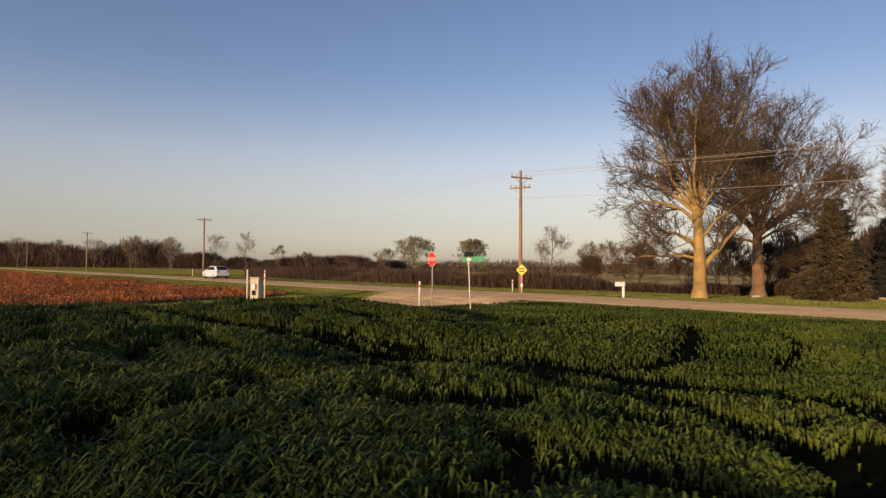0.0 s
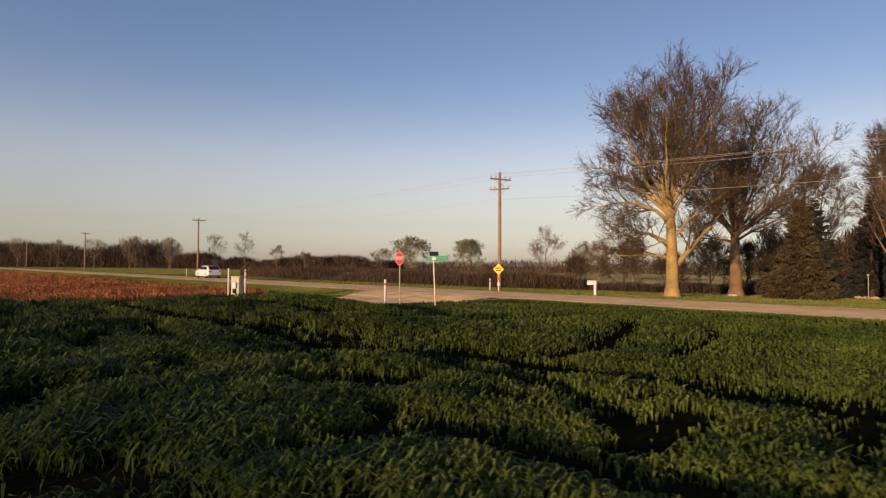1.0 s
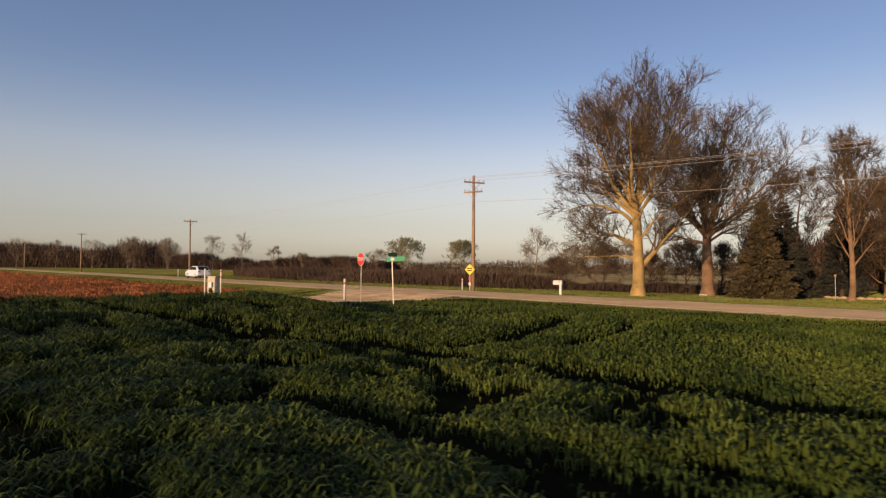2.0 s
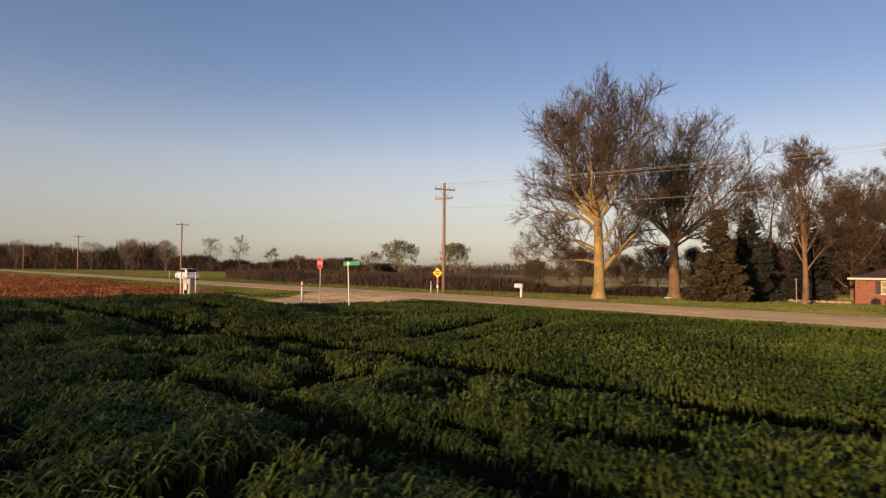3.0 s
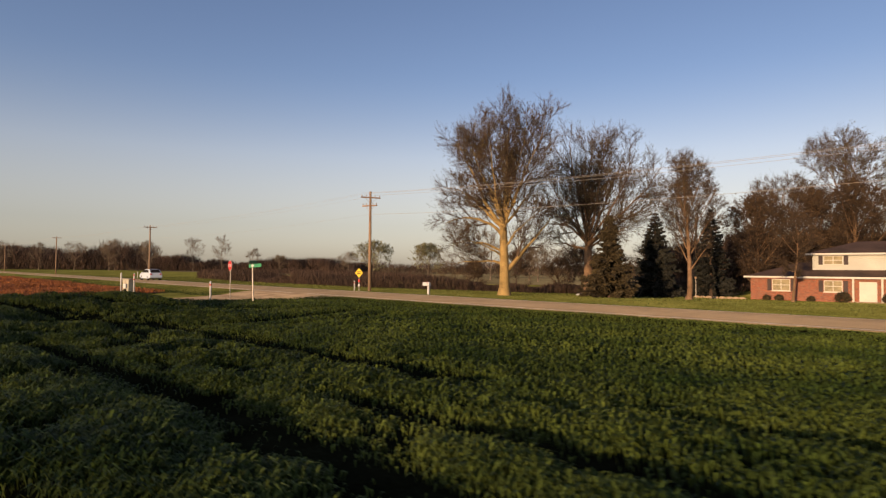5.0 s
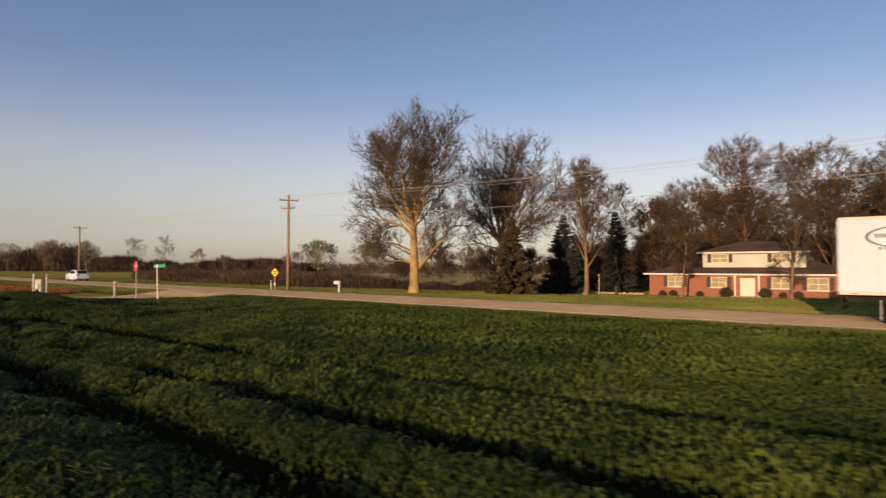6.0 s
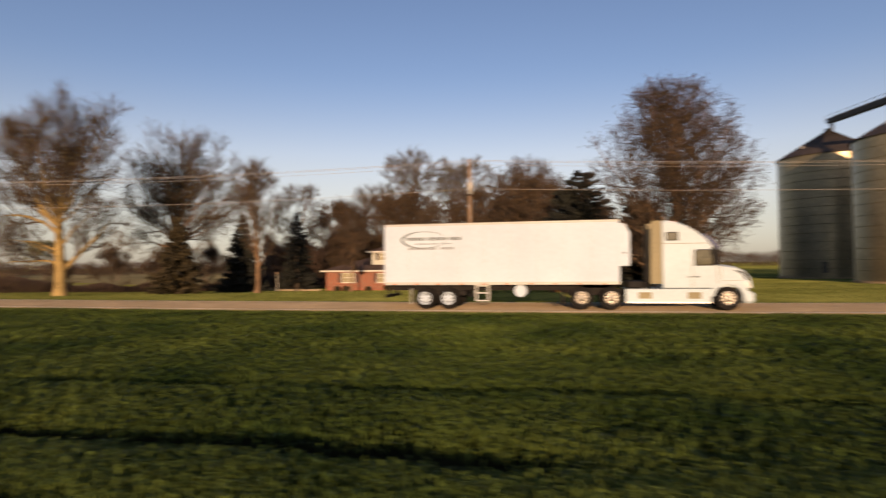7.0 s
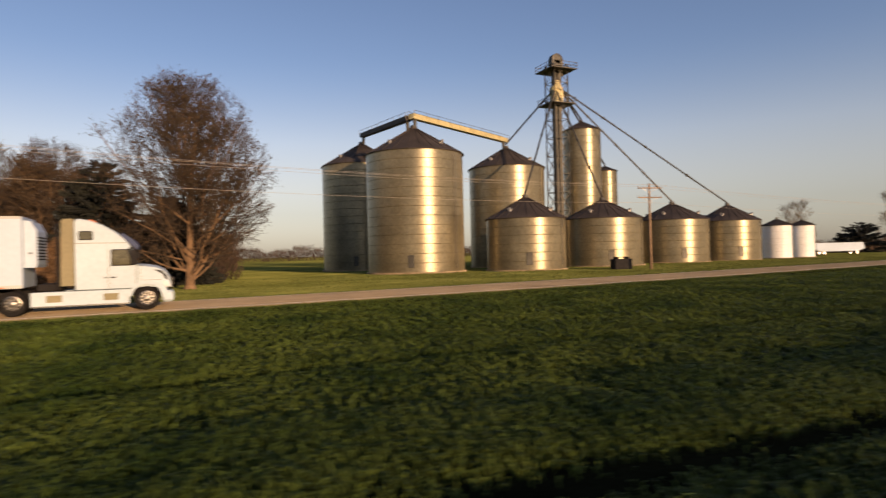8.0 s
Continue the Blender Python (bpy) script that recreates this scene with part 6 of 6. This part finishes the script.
    for y in (0.005, W - 0.02):
        g = Geo()
        g.prism([(14.04, 1.93), (14.04, 2.56), (14.10, 2.64), (14.70, 2.64), (14.86, 2.10), (14.82, 1.93)], y + 0.004, y + 0.012)
        part("window_gasket", g, M["black"], shell, "black rubber gasket")
        g = Geo()
        g.prism([(14.08, 1.97), (14.08, 2.53), (14.14, 2.60), (14.66, 2.60), (14.81, 2.10), (14.78, 1.97)], y, y + 0.016)
        part("door_window", g, M["glass_gleam"], shell, "cab glass with a yellow low-sun gleam put into its colour")
        g = Geo()
        g.prism([(14.69, 2.64), (14.79, 2.74), (15.07, 1.99), (14.82, 1.99), (14.86, 2.10)], y, y + 0.014)
        part("door_window", g, M["glass"], shell)
        g = Geo()
        g.prism([(12.88, 3.04), (12.88, 3.38), (12.93, 3.42), (13.36, 3.42), (13.40, 3.38), (13.40, 3.04)], y + 0.004, y + 0.012)
        part("window_gasket", g, M["black"], shell, "black rubber gasket")
        g = Geo()
        g.prism([(12.92, 3.08), (12.92, 3.36), (12.95, 3.38), (13.34, 3.38), (13.36, 3.36), (13.36, 3.08)], y, y + 0.016)
        part("sleeper_window", g, M["glass_gleam"], shell)
        for px, pz0, pz1 in ((13.95, 1.0, 2.7), (14.98, 1.0, 1.95)):
            d = Geo()
            d.box(px - 0.008, y + 0.006, pz0, px + 0.008, y + 0.016, pz1)
            part("door_seam", d, M["cream_shade"], shell)
        d = Geo()
        d.box(12.76, y + 0.004, 2.90, 14.6, y + 0.017, 2.92)
        part("roof_seam", d, M["cream_shade"], shell)
        for px in (13.80, 14.02, 14.12):
            d = Geo()
            d.box(px, y - 0.008, 1.42, px + 0.09, y + 0.018, 1.48)
            part("door_handle", d, M["black"], shell)
    for y, s in ((-0.22, 1), (W + 0.04, -1)):
        g = Geo()
        g.box(14.80, y, 1.96, 15.04, y + 0.18, 2.62, 0.04)
        mir = part("mirror", g, M["black"], ob)
        a = Geo()
        a.tube([(14.98, y + 0.09, 2.05), (14.95, y + 0.09 + s * 0.3, 2.05)], 0.025, 6)
        part("mirror_arm", a, M["black"], mir)
    # skirts, steps, frame, fifth wheel
    for y in (0.04, W - 0.14):
        g = Geo()
        g.box(11.15, y, 0.32, 14.72, y + 0.10, 0.93, 0.03)
        sk = part("side_skirt", g, M["cream_paint"], ob)
        # flat panels, with the shade of a recess put into their colour
        for x0 in (11.7, 13.75):
            d = Geo()
            d.box(x0, y - 0.008 if y < 1 else y + 0.10, 0.50, x0 + 0.55, y if y < 1 else y + 0.108, 0.78)
            part("step", d, M["cream_shade"], sk, "flat step panel, recess shade put into its darker colour")
        d = Geo()
        d.box(11.2, y - 0.01 if y < 1 else y + 0.10, 0.30, 14.7, y if y < 1 else y + 0.11, 0.36)
        part("trim_strip", d, M["chrome"], sk)
    for y in (0.8, 1.7):
        g = Geo()
        g.box(8.6, y - 0.06, 0.62, 15.9, y + 0.06, 0.88)
        part("frame_rail", g, M["black"], ob)
    g = Geo()
    g.box(9.2, 0.7, 0.9, 10.6, 1.9, 1.10, 0.05)
    part("fifth_wheel", g, M["black"], ob)
    g = Geo()
    g.box(11.3, 0.5, 0.94, 12.2, 2.1, 1.25, 0.04)
    g.tube([(12.1, 0.3, 1.0), (12.1, 0.3, 3.75)], 0.07, 10)
    part("exhaust", g, M["black"], ob)
    for x in (9.25, 10.55):
        for y, f in ((0.15, -1), (2.45, 1)):
            wheel(ob, x, y, 0.51, 0.27, M["rim_alu"], f, 10)
        for y, f in ((0.48, -1), (2.12, 1)):
            wheel(ob, x, y, 0.51, 0.27, M["black"], f, 0)
        g = Geo()
        g.tube([(x, 0.2, 0.51), (x, 2.4, 0.51)], 0.09, 8)
        part("axle", g, M["black"], ob)
    for y, f in ((0.17, -1), (2.43, 1)):
        wheel(ob, 15.39, y, 0.51, 0.30, M["rim_alu"], f, 10, 0.02)
    g = Geo()
    g.tube([(15.39, 0.2, 0.51), (15.39, 2.4, 0.51)], 0.07, 8)
    part("axle", g, M["black"], ob)
    for k in range(5):
        g = Geo()
        g.box(13.2, 0.5 + k * 0.4 - 0.06, 3.87, 13.35, 0.5 + k * 0.4 + 0.06, 3.92)
        part("roof_light", g, M["amber"], ob)


trailer()
tractor()


def car(x, y, turn):
    """A compact sport utility car, nose along -x before it is turned."""
    ob = thing("car", "white compact sport utility car on the road", "car", pose(x, y, 0.02, 0, 0, turn))
    W = 1.82
    side = [(-2.25, 0.38), (-2.28, 0.72), (-2.15, 0.92), (-1.25, 1.06), (2.15, 1.06), (2.27, 0.85), (2.28, 0.40), (1.9, 0.26), (-1.9, 0.26)]
    g = Geo()
    n = len(side)
    rings = [[(px * sc, yy, 0.6 + (pz - 0.6) * (0.9 + 0.1 * sc)) for px, pz in side] for yy, sc in ((-W / 2, 0.95), (-W / 2 + 0.12, 1.0), (W / 2 - 0.12, 1.0), (W / 2, 0.95))]
    loft = lambda rg, n: [tuple(range(n)), tuple(range(len(rg) * n - 1, (len(rg) - 1) * n - 1, -1))] + [(k * n + i, k * n + (i + 1) % n, (k + 1) * n + (i + 1) % n, (k + 1) * n + i) for k in range(len(rg) - 1) for i in range(n)]
    g.add([p for r in rings for p in r], loft(rings, n))
    body = part("body", g, M["white_paint"], ob)
    roof = [(-1.25, 1.05), (-0.45, 1.58), (0.2, 1.66), (1.5, 1.62), (2.12, 1.06)]
    g = Geo()
    n = len(roof)
    rings = [[(px * sc, yy, pz if i in (0, n - 1) else pz - dz) for i, (px, pz) in enumerate(roof)] for yy, sc, dz in ((-W / 2 + 0.05, 1.0, 0.62), (-W / 2 + 0.22, 0.99, 0.03), (W / 2 - 0.22, 0.99, 0.03), (W / 2 - 0.05, 1.0, 0.62))]
    rings[0] = [(px, -W / 2 + 0.05, 1.05) for px, pz in roof]
    rings[-1] = [(px, W / 2 - 0.05, 1.05) for px, pz in roof]
    g.add([p for r in rings for p in r], loft(rings, n))
    part("cabin", g, M["white_paint"], ob)
    for s in (-1, 1):
        for q in ([(-0.95, 1.12), (-0.42, 1.48), (0.25, 1.53), (0.25, 1.12)], [(0.33, 1.12), (0.33, 1.53), (1.25, 1.50), (1.65, 1.12)]):
            g = Geo()
            yy = lambda z: s * (W / 2 - 0.045 - (z - 1.05) / 0.58 * 0.17)
            g.add([(px, yy(z) + o * s, z) for o in (0.0, 0.02) for px, z in q], [(0, 1, 2, 3), (7, 6, 5, 4), (0, 4, 5, 1), (1, 5, 6, 2), (2, 6, 7, 3), (3, 7, 4, 0)])
            part("side_window", g, M["black"], ob, "dark tinted side window")
    g = Geo()
    g.add([(-1.22, -0.72, 1.10), (-1.22, 0.72, 1.10), (-0.50, 0.62, 1.56), (-0.50, -0.62, 1.56)], [(0, 1, 2, 3)])
    part("windshield", g, M["glass"], ob)
    g = Geo()
    g.add([(2.13, -0.66, 1.14), (2.13, 0.66, 1.14), (1.62, 0.60, 1.58), (1.62, -0.60, 1.58), (2.09, -0.66, 1.12), (2.09, 0.66, 1.12), (1.58, 0.60, 1.56), (1.58, -0.60, 1.56)],
          [(0, 1, 2, 3), (7, 6, 5, 4), (0, 4, 5, 1), (1, 5, 6, 2), (2, 6, 7, 3), (3, 7, 4, 0)])
    part("rear_window", g, M["black"], ob, "dark rear window")
    for s in (-1, 1):
        for px in (-1.42, 1.40):
            wheel(ob, px, s * 0.80, 0.34, 0.22, M["alu"], s, 5, 0.03)
        g = Geo()
        g.box(-2.30, s * 0.62 - 0.18, 0.66, -2.05, s * 0.62 + 0.18, 0.80, 0.03)
        part("headlight", g, M["lamp_glass"], ob)
        g = Geo()
        g.box(2.12, s * 0.66 - 0.14, 0.80, 2.30, s * 0.66 + 0.14, 1.0, 0.03)
        part("tail_light", g, M["sign_red"], ob)
        g = Geo()
        g.box(-0.9, s * 1.0 - 0.09, 1.05, -0.78, s * 1.0 + 0.09, 1.2, 0.03)
        part("mirror", g, M["white_paint"], ob)


car(-75.0, float(road_y(-75)) + 1.75, 0 - 5)


def flatbed(x, y):
    """A long pale farm trailer far off by the bins."""
    ob = thing("farm_trailer", "long white grain trailer parked beyond the bins", "trailer", pose(x, y, float(land(x, y)), 0, 0, -22))
    g = Geo()
    g.prism([(-5.5, 1.3), (-5.2, 2.6), (5.2, 2.6), (5.5, 1.3), (4.0, 0.8), (-4.0, 0.8)], -1.2, 1.2)
    part("body", g, M["white_paint"], ob)
    g = Geo()
    g.box(-5.3, -1.0, 0.7, 5.3, 1.0, 0.85)
    part("frame", g, M["black"], ob)
    for px in (-4.4, -3.3, 3.9):
        for s in (-1, 1):
            wheel(ob, px, s * 1.0, 0.48, 0.28, M["alu"], s, 0)


flatbed(166, 53)
